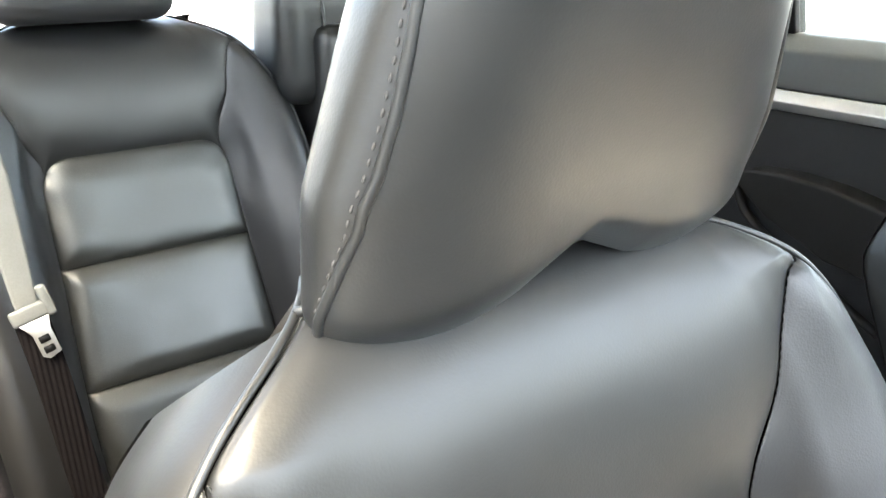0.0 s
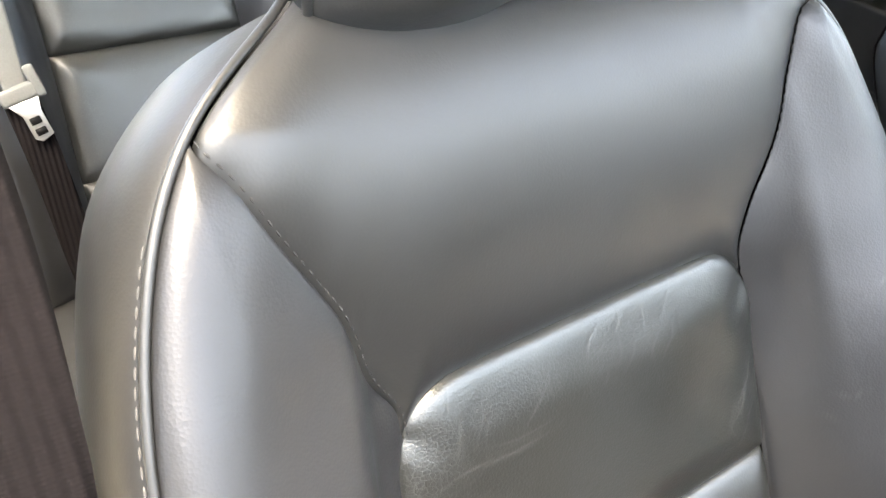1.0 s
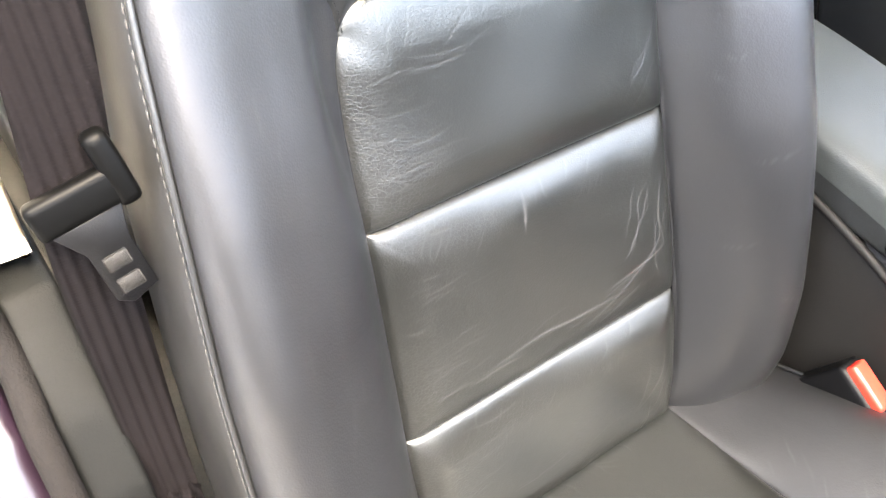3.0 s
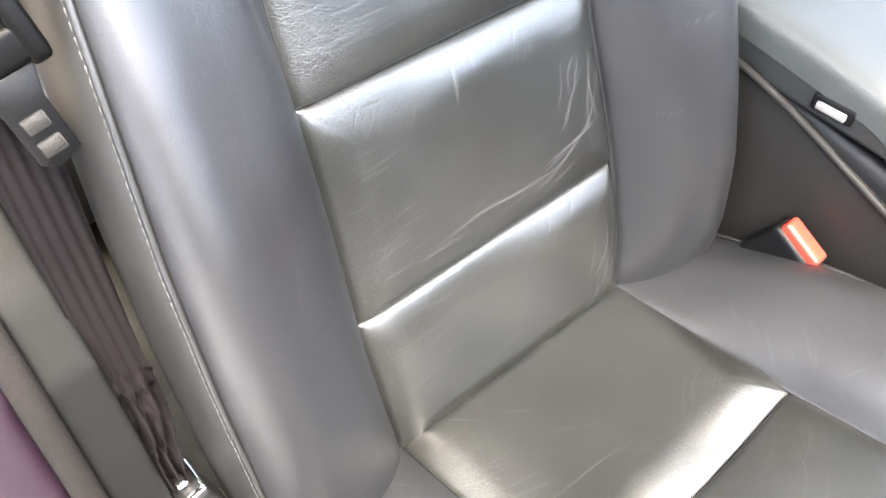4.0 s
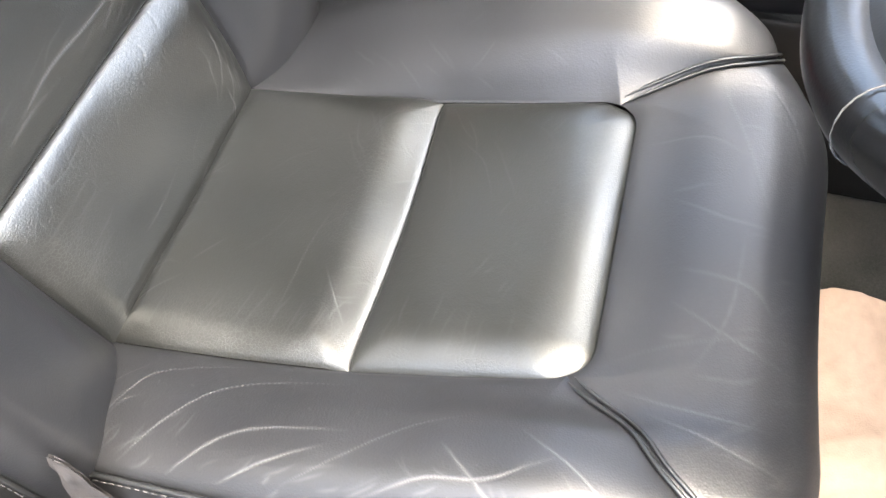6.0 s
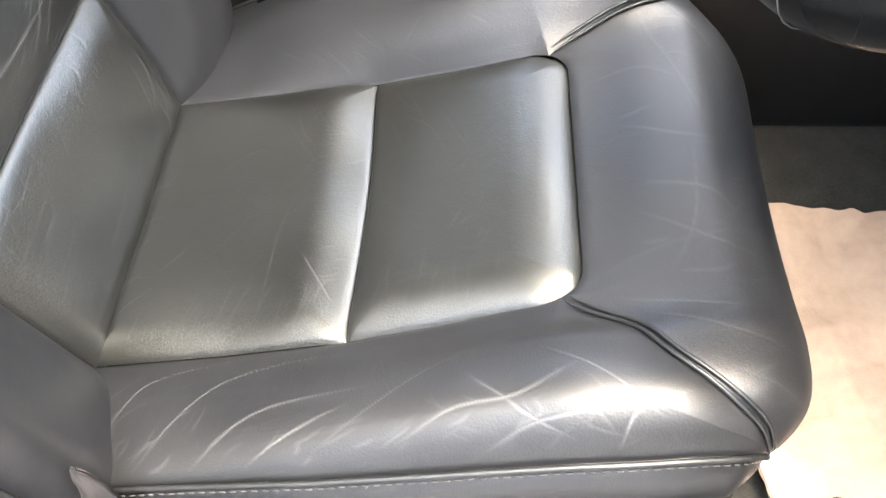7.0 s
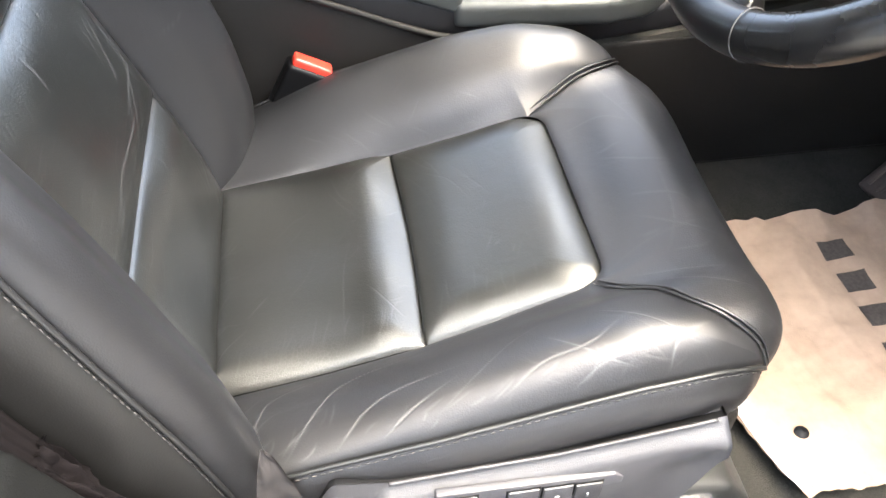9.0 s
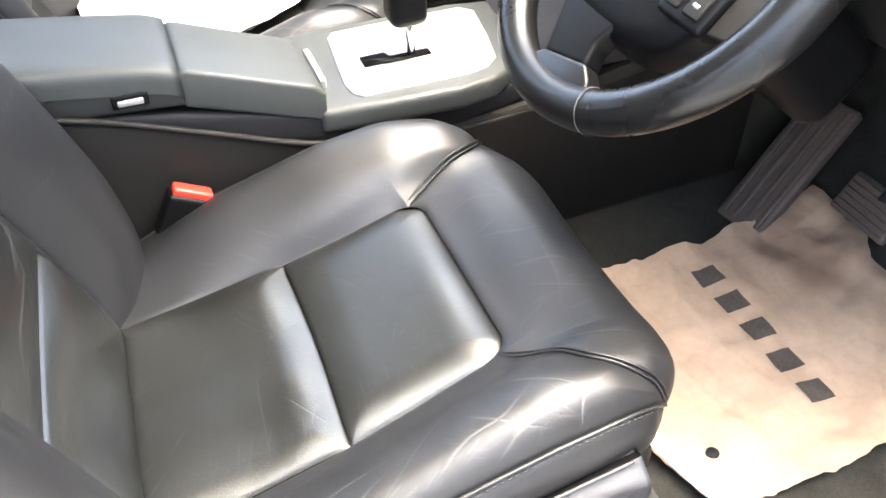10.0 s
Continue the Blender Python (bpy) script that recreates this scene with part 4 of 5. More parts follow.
# ---- the driver seat's plastic side cover and switches ----
PALE_PLASTIC = material("pale_grey_plastic", (0.042, 0.042, 0.047), 0.45, bump=0.2, bump_scale=900)
MARK = material("switch_mark", (0.22, 0.22, 0.22), 0.6)
FLAP = material("grey_cloth", (0.034, 0.031, 0.031), 0.9, spec=0.2, bump=0.5, bump_scale=900)


def seat_trim(seat):
    n, m = 130, 44
    ys = np.linspace(0.10, -0.424, n)
    top = table([-0.43, -0.346, -0.279, -0.212, -0.142, -0.117, -0.096, -0.084, -0.070, -0.047, -0.007, 0.05, 0.11],
                [0.357, 0.344, 0.334, 0.330, 0.324, 0.329, 0.333, 0.307, 0.276, 0.267, 0.254, 0.238, 0.23], 0.0035)
    low = table([-0.425, -0.420, -0.409, -0.395, -0.38, -0.355, 0.0, 0.11], [0.335, 0.315, 0.285, 0.255, 0.225, 0.17, 0.165, 0.17], 0.004)
    # the switch panel stands proud of the inner cover along a swept edge
    swept = table([-0.43, -0.148, -0.140, -0.124, -0.106, -0.06, 0.02, 0.11], [0.4, 0.4, 0.326, 0.284, 0.255, 0.236, 0.212, 0.19], 0.004)
    soft = lambda q: max(0.0, min(1.0, q)) ** 2 * (3 - 2 * max(0.0, min(1.0, q)))
    verts = []
    for y in ys:
        for j in range(m):
            w = (j / (m - 1)) ** 1.25
            z = top(y) + (low(y) - top(y)) * w
            fold = min(swept(y), top(y) - 0.004) - z
            twist = soft((-y - 0.20) / 0.2) * soft((top(y) - z) / 0.05)
            x = -0.269 - 0.009 * soft(fold / 0.012) - 0.008 * math.sin(min(1, w * 3) * math.pi / 2) - 0.012 * w + 0.010 * twist * soft((-y - 0.33) / 0.08)
            verts.append((x, y, z))
    back = [(v[0] + 0.02 * (1 if i % m else 0.4), v[1], v[2] - (0.004 if i % m == 0 else 0)) for i, v in enumerate(verts)]
    faces = grid_faces(m, n) + grid_faces(m, n, len(verts), True)
    k = len(verts)
    rim = [i for i in range(m)] + [j * m + m - 1 for j in range(1, n)] + [(n - 1) * m + i for i in range(m - 2, -1, -1)] + [j * m for j in range(n - 2, 0, -1)]
    faces += [(rim[i], rim[(i + 1) % len(rim)], rim[(i + 1) % len(rim)] + k, rim[i] + k) for i in range(len(rim))]
    trim = mesh_part("side_trim", verts + back, faces, GREY_PLASTIC, seat, "grey plastic side cover with memory switches")
    edge = [(-0.2705, y, top(y) - 0.0012) for y in np.linspace(-0.142, -0.416, 70)]
    mesh_part("trim_lip", *tube(edge, 0.0018), GREY_PLASTIC, trim, "rounded upper lip of the side cover")
    plate = part("switch_plate", prism([(-0.178, 0.3235), (-0.329, 0.3185), (-0.337, 0.312), (-0.337, 0.276), (-0.33, 0.270), (-0.178, 0.277)], -0.2876, -0.28, "x", 0.0015), PALE_PLASTIC, trim, "flush grey switch plate")
    for i, (y0, y1) in enumerate(((-0.187, -0.212), (-0.238, -0.264), (-0.268, -0.293), (-0.2955, -0.3185))):
        dz = -0.0016 * i
        button = part("button", box((-0.2902, y1, 0.2845 + dz), (-0.286, y0, 0.3165 + dz), 0.0009, 2), PALE_PLASTIC if i in (1, 2) else GREY_PLASTIC, trim, "square memory button")
        part("gap", box((-0.2884, y1 - 0.0016, 0.2825 + dz), (-0.285, y0 + 0.0016, 0.3182 + dz), 0.0006, 1), BLACK, trim, "dark gap round a button")
        yc, zc = (y0 + y1) / 2, 0.3005 + dz
        if i == 0:
            txt = bpy.data.curves.new("mark", "FONT")
            txt.body, txt.size, txt.extrude, txt.align_x, txt.align_y = "M", 0.010, 0.0002, "CENTER", "CENTER"
            mark = new("mark", txt)
            mark.data.materials.append(MARK)
            mark.matrix_world = Matrix(((0, 0, -1, -0.2905), (-1, 0, 0, yc), (0, 1, 0, zc), (0, 0, 0, 1)))
            mark.parent = trim
        else:
            part("mark", box((-0.2906, yc - 0.001 * (4 - i), zc - 0.003), (-0.2895, yc + 0.001 * (4 - i), zc + 0.003), 0), MARK, trim)
    # the rail cover on the floor in front, with its bright bolt
    part("rail_cover", prism([(-0.37, 0.14), (-0.37, 0.21), (-0.41, 0.238), (-0.465, 0.228), (-0.495, 0.19), (-0.50, 0.14)], -0.272, -0.19, "x", 0.012, 4), SHADE_RAIL_GREY, seat, "plastic cover over the seat rail")
    part("rail_clip", box((-0.287, -0.45, 0.198), (-0.272, -0.415, 0.213), 0.002), CHROME, seat, "bright metal rail clip")
    part("rail", box((-0.24, -0.44, 0.14), (-0.2, 0.25, 0.17), 0.004), DARK_PLASTIC, seat, "steel seat rail")
    part("rail", box((0.19, -0.44, 0.14), (0.23, 0.25, 0.17), 0.004), DARK_PLASTIC, seat, "steel seat rail")
    part("seat_base", box((-0.225, -0.40, 0.165), (0.225, 0.16, 0.235), 0.01), DARK_PLASTIC, seat, "dark seat frame under the cushion")
    # hollow below the switches, with its lip and a small tab
    arch = [(-0.165, 0.215), (-0.18, 0.240), (-0.20, 0.251), (-0.29, 0.249), (-0.325, 0.230), (-0.345, 0.20)]
    part("hollow", prism(arch + [(-0.33, 0.195), (-0.15, 0.20)], -0.2985, -0.285, "x", 0.002), DARK_PLASTIC, trim, "dark hollow below the switches")
    lip = smooth_path([(-0.2985, y, z) for y, z in arch], 40)
    mesh_part("hollow_lip", *tube(lip, 0.0035), GREY_PLASTIC, trim, "raised lip round the hollow")
    part("tab", box((-0.303, -0.226, 0.222), (-0.296, -0.214, 0.242), 0.002), BLACK, trim, "small black tab")
    # folded cloth tucked in where backrest and cushion meet
    rng = random.Random(8)
    cloth, nn, mm = [], 14, 18
    for j in range(mm):
        b = j / (mm - 1)
        for i in range(nn):
            a = i / (nn - 1)
            left, right = -0.048 + 0.018 * b, -0.052 - 0.020 * min(1, b * 1.3) ** 0.8
            y = left + (right - left) * a
            z = 0.392 - 0.092 * b - 0.004 * a
            x = -0.266 - 0.004 * b - 0.003 * math.sin(a * 5 + b * 2.5) * b + 0.003 * noise.noise(Vector((a * 3, b * 4, 2)))
            cloth.append((x, y, z))
    mesh_part("cover_flap", cloth + [(x + 0.002, y, z) for x, y, z in cloth], grid_faces(nn, mm) + grid_faces(nn, mm, nn * mm, True), FLAP, seat, "folded grey cloth flap")


seat_trim(driver_seat)


# ---- the car round the seat ----
def structure(name, bm, mat, label, category="car body", smooth=False):
    ob = part(name, bm, mat, None, "", smooth)
    return tagged(ob, label, category, kind="structure")


structure("floor", box((-0.36, -1.35, 0.08), (1.15, 1.3, 0.132), 0), CARPET, "black carpet on the floor of the car", "floor")
structure("tunnel", prism([(-1.35, 0.13), (1.1, 0.13), (1.1, 0.33), (-0.25, 0.33), (-0.6, 0.37), (-1.35, 0.5)], 0.285, 0.50, "x", 0.01), CARPET, "black carpeted tunnel under the centre console", "floor")
structure("firewall", prism([(-1.02, 0.13), (-1.25, 0.36), (-1.3, 0.8), (-1.36, 0.8), (-1.36, 0.1), (-1.02, 0.1)], -0.36, 1.15, "x", 0.01), CARPET, "black carpeted footwell wall", "wall")
structure("sill", prism([(-0.5, 0.02), (-0.36, 0.02), (-0.345, 0.13), (-0.335, 0.2), (-0.36, 0.225), (-0.40, 0.22), (-0.42, 0.17), (-0.47, 0.15), (-0.5, 0.12)], -1.3, 0.2, "y", 0.008, 3), DARK_PLASTIC, "black plastic trim over the door sill", "sill", True)
structure("roof", prism([(-0.22, 1.29), (0.0, 1.36), (0.4, 1.39), (0.8, 1.36), (1.08, 1.28), (1.08, 1.33), (0.8, 1.41), (0.4, 1.44), (0.0, 1.41), (-0.22, 1.34)], -0.50, 1.5, "y", 0), HEADLINER, "pale fabric headliner under the car roof", "roof")
structure("pillar_trim", prism([(0.17, 0.63), (0.19, 0.63), (0.26, 1.3), (0.36, 1.3), (0.34, 0.63)], -0.40, -0.335, "x", 0.012, 4), CREAM, "cream plastic upper trim of the door pillar", "pillar", True)
structure("pillar_foot", prism([(0.160, 0.62), (0.098, 0.57), (0.066, 0.53), (0.038, 0.459), (0.014, 0.39), (-0.030, 0.322), (-0.13, 0.257), (-0.22, 0.215), (-0.2, 0.13), (0.5, 0.13), (0.42, 0.4), (0.38, 0.62)], -0.364, -0.330, "x", 0.006, 4), PILLAR, "dark plastic lower trim of the door pillar", "pillar", True)
structure("pillar_body", prism([(0.168, 0.62), (0.108, 0.565), (0.076, 0.527), (0.05, 0.459), (0.026, 0.39), (-0.021, 0.32), (-0.126, 0.251), (-0.2, 0.19), (-1.3, 0.15), (-1.3, -0.05), (0.6, -0.05), (0.5, 0.6), (0.4, 1.3), (0.25, 1.3), (0.19, 0.8)], -0.52, -0.379, "x", 0.014, 4), PLUM, "dark plum painted door pillar and sill", "car body", True)
seal = tube(smooth_path([(-0.41, 0.235, 1.28), (-0.405, 0.172, 0.8), (-0.372, 0.154, 0.622), (-0.372, 0.095, 0.572), (-0.372, 0.063, 0.531), (-0.372, 0.035, 0.46), (-0.372, 0.011, 0.391), (-0.372, -0.033, 0.324), (-0.373, -0.133, 0.257), (-0.385, -0.22, 0.229), (-0.41, -0.34, 0.212), (-0.43, -0.55, 0.18), (-0.43, -1.25, 0.17)], 160), 0.009, 10)
tagged(mesh_part("door_seal", *seal, RUBBER), "ribbed rubber seal round the door opening", "seal", kind="structure")
structure("kick_panel", box((-0.41, -1.36, 0.1), (-0.352, -0.93, 0.9), 0.01), DARK_PLASTIC, "dark trim beside the footwell", "car body")
structure("ground", box((-150, -150, -0.25), (150, 150, -0.2), 0), CONCRETE, "pale grey concrete ground round the car", "ground")
# added unseen walls that cut low sky light, nearest on the door side
for lo, hi in (((-2.3, -9, -0.2), (-2.1, 11, 2.15)), ((9, -9, -0.2), (9.2, 11, 1.7)), ((-9.2, -9.2, -0.2), (9.2, -9, 1.7)), ((-9.2, 11, -0.2), (9.2, 11.2, 1.7))):
    structure("sky_blocker_wall", box(lo, hi, 0), BLOCKER_PLASTER, "added unseen wall that cuts low sky light", "wall")
structure("side_wall", box((1.12, -1.3, -0.02), (1.18, 1.6, 0.91), 0.01), PLUM, "painted far side of the car below the windows", "car body")
structure("rear_body", box((-0.45, 1.62, -0.02), (1.18, 1.7, 0.9), 0.01), PLUM, "painted rear of the car behind the back seat", "car body")
structure("rear_side", box((-0.52, 0.5, -0.02), (-0.44, 1.65, 0.86), 0.01), PLUM, "painted near side of the car behind the pillar", "car body")
structure("parcel_shelf", box((-0.44, 1.28, 0.86), (1.12, 1.66, 0.9), 0.01), GREY_TRIM, "grey shelf behind the back seat", "shelf")
for x0, x1 in ((-0.36, -0.28), (1.08, 1.15)):
    structure("rear_pillar", prism([(1.25, 0.86), (1.66, 0.86), (1.5, 1.3), (1.35, 1.3)], x0, x1, "x", 0.01), CREAM, "cream trimmed rear roof pillar", "pillar")
    structure("front_pillar", prism([(-1.05, 0.88), (-0.97, 0.88), (-0.44, 1.31), (-0.52, 1.33)], x0, x1, "x", 0.01), CREAM, "cream trimmed windscreen pillar", "pillar")
structure("far_pillar", prism([(0.17, 0.84), (0.33, 0.84), (0.36, 1.3), (0.24, 1.3)], 1.08, 1.14, "x", 0.01), CREAM, "cream trimmed pillar between the far doors", "pillar")


def dashboard():
    d = thing("dashboard", "black dashboard above the footwell", "dashboard", (0.4, -0.95, 0.6))
    part("top_pad", prism([(-0.72, 0.68), (-0.68, 0.76), (-0.72, 0.84), (-0.82, 0.89), (-1.3, 0.88), (-1.3, 0.7)], -0.34, 1.13, "x", 0.02, 4), DARK_PLASTIC, d)
    part("knee_panel", prism([(-0.74, 0.70), (-0.80, 0.57), (-0.98, 0.48), (-1.05, 0.50), (-1.0, 0.71)], -0.33, 0.27, "x", 0.02, 4), CHARCOAL, d, "charcoal knee panel below the wheel")
    part("centre_panel", prism([(-0.60, 0.40), (-0.66, 0.52), (-0.72, 0.76), (-0.9, 0.8), (-0.95, 0.4)], 0.275, 0.515, "x", 0.02, 4), GREY_PLASTIC, d, "grey middle panel of the dashboard")
    part("glovebox", prism([(-0.76, 0.68), (-0.8, 0.45), (-0.98, 0.42), (-1.0, 0.7)], 0.53, 1.1, "x", 0.02, 4), CHARCOAL, d)
    return d


dashboard()


def console():
    c = thing("centre_console", "grey centre console with armrest lid and gear selector", "console", (0.395, -0.2, 0.33))
    wall = prism([(0.32, 0.135), (0.32, 0.52), (0.12, 0.51), (-0.011, 0.487), (-0.15, 0.434), (-0.269, 0.386), (-0.42, 0.352), (-0.62, 0.36), (-0.98, 0.40), (-0.98, 0.135)], 0.283, 0.462, "x", 0.006, 3)
    part("side_wall", wall, CHARCOAL, c, "dark plastic side of the console")
    ridge = smooth_path([(0.281, 0.3, 0.523), (0.281, 0.12, 0.513), (0.281, -0.011, 0.490), (0.281, -0.15, 0.437), (0.281, -0.269, 0.389), (0.281, -0.42, 0.355)], 60)
    mesh_part("ridge", *tube(ridge, 0.0042), CHARCOAL, c, "raised edge along the console side")
    part("upper_body", prism([(0.28, 0.5), (0.0, 0.49), (-0.13, 0.462), (-0.30, 0.418), (-0.42, 0.392), (-0.555, 0.40), (-0.62, 0.43), (-0.62, 0.37), (-0.42, 0.345), (-0.2, 0.4), (0.28, 0.46)], 0.293, 0.448, "x", 0.012, 4), DARK_PLASTIC, c)
    # padded armrest lid
    n, m = 40, 28
    verts = []
    for i in range(n):
        y = 0.26 - 0.395 * i / (n - 1)
        zt = 0.575 - 0.048 * (i / (n - 1)) ** 1.6
        for j in range(m):
            a = math.pi * j / (m - 1)
            x = 0.367 - 0.081 * math.copysign(abs(math.cos(a)) ** 0.22, math.cos(a))
            e = min(i, n - 1 - i) / 3.0
            verts.append((x, y, zt - 0.034 + 0.034 * abs(math.sin(a)) ** 0.42 - 0.006 * max(0, 1 - e) ** 2))
    k = len(verts)
    faces = grid_faces(m, n, flip=False) + [tuple(range(m)), tuple(k - m + i for i in range(m))[::-1]]
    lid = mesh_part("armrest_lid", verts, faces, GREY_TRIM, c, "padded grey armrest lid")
    # the shade on the lid's side comes from this darker grey
    part("lid_body", prism([(0.26, 0.545), (-0.06, 0.530), (-0.13, 0.505), (-0.135, 0.475), (-0.05, 0.482), (0.26, 0.51)], 0.2875, 0.446, "x", 0.005), SHADE_RAIL_GREY, lid, "lower half of the armrest lid, side shade put in its grey")
    part("latch_recess", box((0.284, -0.096, 0.490), (0.292, -0.055, 0.506), 0.002), BLACK, lid, "dark recess round the latch")
    part("latch", box((0.281, -0.090, 0.493), (0.295, -0.061, 0.501), 0.002, 2, None), SILVER, lid, "chrome latch of the armrest")
    # sliding cover in front of it
    cover = prism([(-0.131, 0.515), (-0.142, 0.519), (-0.29, 0.462), (-0.302, 0.449), (-0.30, 0.408), (-0.131, 0.472)], 0.290, 0.43, "x", 0.006, 3)
    slide = part("sliding_cover", cover, GREY_TRIM, c, "grey sliding cover of the cup holders")
    part("grip", box((0.315, -0.309, 0.440), (0.405, -0.300, 0.456), 0.004, 3), SILVER, slide, "bright grip of the sliding cover")
    # gear plate, slot and lever
    plate = part("gear_plate", prism([(0.302, -0.352), (0.298, -0.50), (0.306, -0.53), (0.325, -0.55), (0.39, -0.565), (0.47, -0.578), (0.49, -0.56), (0.49, -0.36), (0.475, -0.35), (0.42, -0.344), (0.34, -0.336), (0.312, -0.341)], 0.418, 0.4285, "z", 0.003, 3), SILVER, c, "bright silver gear selector plate")
    surround = prism([(0.287, -0.29), (0.276, -0.40), (0.270, -0.48), (0.279, -0.53), (0.303, -0.57), (0.36, -0.598), (0.5, -0.615), (0.515, -0.55), (0.515, -0.29)], 0.391, 0.4255, "z", 0.011, 4)
    part("selector_surround", surround, GREY_TRIM, c, "grey surround of the gear selector")
    part("gate_slot", prism([(0.37, -0.375), (0.395, -0.375), (0.395, -0.41), (0.382, -0.415), (0.382, -0.47), (0.368, -0.47), (0.368, -0.405), (0.37, -0.40)], 0.428, 0.4315, "z", 0.0), BLACK, plate, "black slot of the selector gate")
    mesh_part("lever_stem", *tube([(0.375, -0.445, 0.41), (0.378, -0.443, 0.47), (0.382, -0.438, 0.52)], 0.006, 12), CHROME, c, "chrome lever stem")
    knob = box((0.358, -0.468, 0.475), (0.408, -0.415, 0.60), 0.018, 5)
    part("knob", knob, BLACK, c, "black gear knob")
    return c


console()


def buckle():
    b = thing("belt_buckle", "black seat belt buckle with a red release button", "buckle", (0.26, -0.1, 0.30))
    m = pose(0.255, -0.096, 0.345, 28, 0, 0)
    part("body", box((-0.014, -0.028, -0.10), (0.014, 0.028, 0.034), 0.006, 3, m), BLACK, b)
    part("button", box((-0.0095, -0.024, 0.03), (0.0095, 0.024, 0.043), 0.004, 3, m), RED, b, "red release button")
    part("stalk", box((-0.01, -0.018, -0.2), (0.01, 0.018, -0.09), 0.004, 2, m), DARK_PLASTIC, b)
    return b


buckle()


def steering_wheel():
    w = thing("steering_wheel", "black leather steering wheel with stitched rim", "steering wheel", (0, -0.6, 0.65))
    c = Matrix.Translation((0, -0.565, 0.702)) @ Matrix(((1, 0, 0, 0), (0, -math.sin(radians(44)), math.cos(radians(44)), 0), (0, math.cos(radians(44)), math.sin(radians(44)), 0), (0, 0, 0, 1)))
    # local axes: x across, y up the wheel, z out towards the driver
    ring = []
    for i in range(120):
        a = 2 * math.pi * i / 120
        ring.append(c @ Vector((0.171 * math.cos(a), 0.171 * math.sin(a), 0)))
    mesh_part("rim", *tube(ring, [0.021 + 0.0015 * math.cos(4 * math.pi * i / 120) for i in range(120)], 16, True), BLACK_LEATHER, w, "black leather rim")
    for a in (-2.02, 0.5, 2.64):
        ctr = Vector((0.171 * math.cos(a), 0.171 * math.sin(a), 0))
        t, r = Vector((-math.sin(a), math.cos(a), 0)), Vector((math.cos(a), math.sin(a), 0))
        loop = [c @ (ctr + 0.0214 * (r * math.cos(q) + Vector((0, 0, 1)) * math.sin(q))) for q in np.linspace(0, 2 * math.pi, 20, endpoint=False)]
        mesh_part("seam", *tube(loop, 0.0006, 6, True), THREAD, w, "stitched joint of the rim")
    hub = []
    n = 40
    for k, (q, z) in enumerate(((1.0, -0.03), (1.0, 0.0), (0.96, 0.012), (0.8, 0.02), (0.4, 0.024))):
        for i in range(n):
            a = 2 * math.pi * i / n
            hub.append(c @ Vector((0.105 * q * math.copysign(abs(math.cos(a)) ** 0.7, math.cos(a)), -0.008 + 0.092 * q * math.copysign(abs(math.sin(a)) ** 0.7, math.sin(a)), z - 0.012)))
    f = [(k * n + i, k * n + (i + 1) % n, (k + 1) * n + (i + 1) % n, (k + 1) * n + i) for k in range(4) for i in range(n)] + [tuple(4 * n + i for i in range(n))]
    mesh_part("airbag_cover", hub, f, BLACK, w, "soft black airbag cover")
    for sg in (-1, 1):
        sp = prism([(sg * 0.06, 0.02), (sg * 0.165, 0.012), (sg * 0.166, -0.04), (sg * 0.06, -0.06)], -0.02, 0.002, "z", 0.004, 3)
        bmesh.ops.transform(sp, matrix=c, verts=sp.verts)
        s1 = part("spoke", sp, CHARCOAL, w)
        sw = box((sg * 0.085 - 0.032, -0.055, -0.002), (sg * 0.085 + 0.028, -0.005, 0.011), 0.006, 3, c)
        pod = part("switch_pod", sw, BLACK, s1, "switch pod")
        for dx in (-0.01, 0.01):
            key = part("key", box((sg * 0.085 + 1.4 * dx - 0.010, -0.046, 0.009), (sg * 0.085 + 1.4 * dx + 0.010, -0.014, 0.0135), 0.002, 2, c), CHARCOAL, s1, "raised switch key")
            part("key_mark", box((sg * 0.085 + 1.4 * dx - 0.004, -0.038, 0.0128), (sg * 0.085 + 1.4 * dx + 0.004, -0.034, 0.0139), 0, 1, c), MARK, s1, "pale switch mark")
    tongue = prism([(-0.04, -0.055), (-0.024, -0.109), (-0.032, -0.130), (0.026, -0.145), (0.05, -0.10), (0.075, -0.06)], -0.02, 0.005, "z", 0.006, 3)
    bmesh.ops.transform(tongue, matrix=c, verts=tongue.verts)
    part("lower_trim", tongue, BLACK, w, "smooth black trim below the airbag cover")
    lo = prism([(-0.034, -0.127), (-0.052, -0.137), (-0.062, -0.158), (0.034, -0.168), (0.034, -0.15), (0.027, -0.142)], -0.016, 0.007, "z", 0.005, 3)
    bmesh.ops.transform(lo, matrix=c, verts=lo.verts)
    part("spoke", lo, BLACK_LEATHER, w, "leather covered lower spoke")
    col = box((-0.055, -0.035, -0.30), (0.055, 0.07, -0.03), 0.03, 4, c)
    part("column_cowl", col, BLACK, w, "black steering column cowl")
    return w


BLACK_LEATHER = leather("rim_leather", (0.004, 0.004, 0.0042), 0.30, 0.0, 0.6, spec=0.34)
steering_wheel()


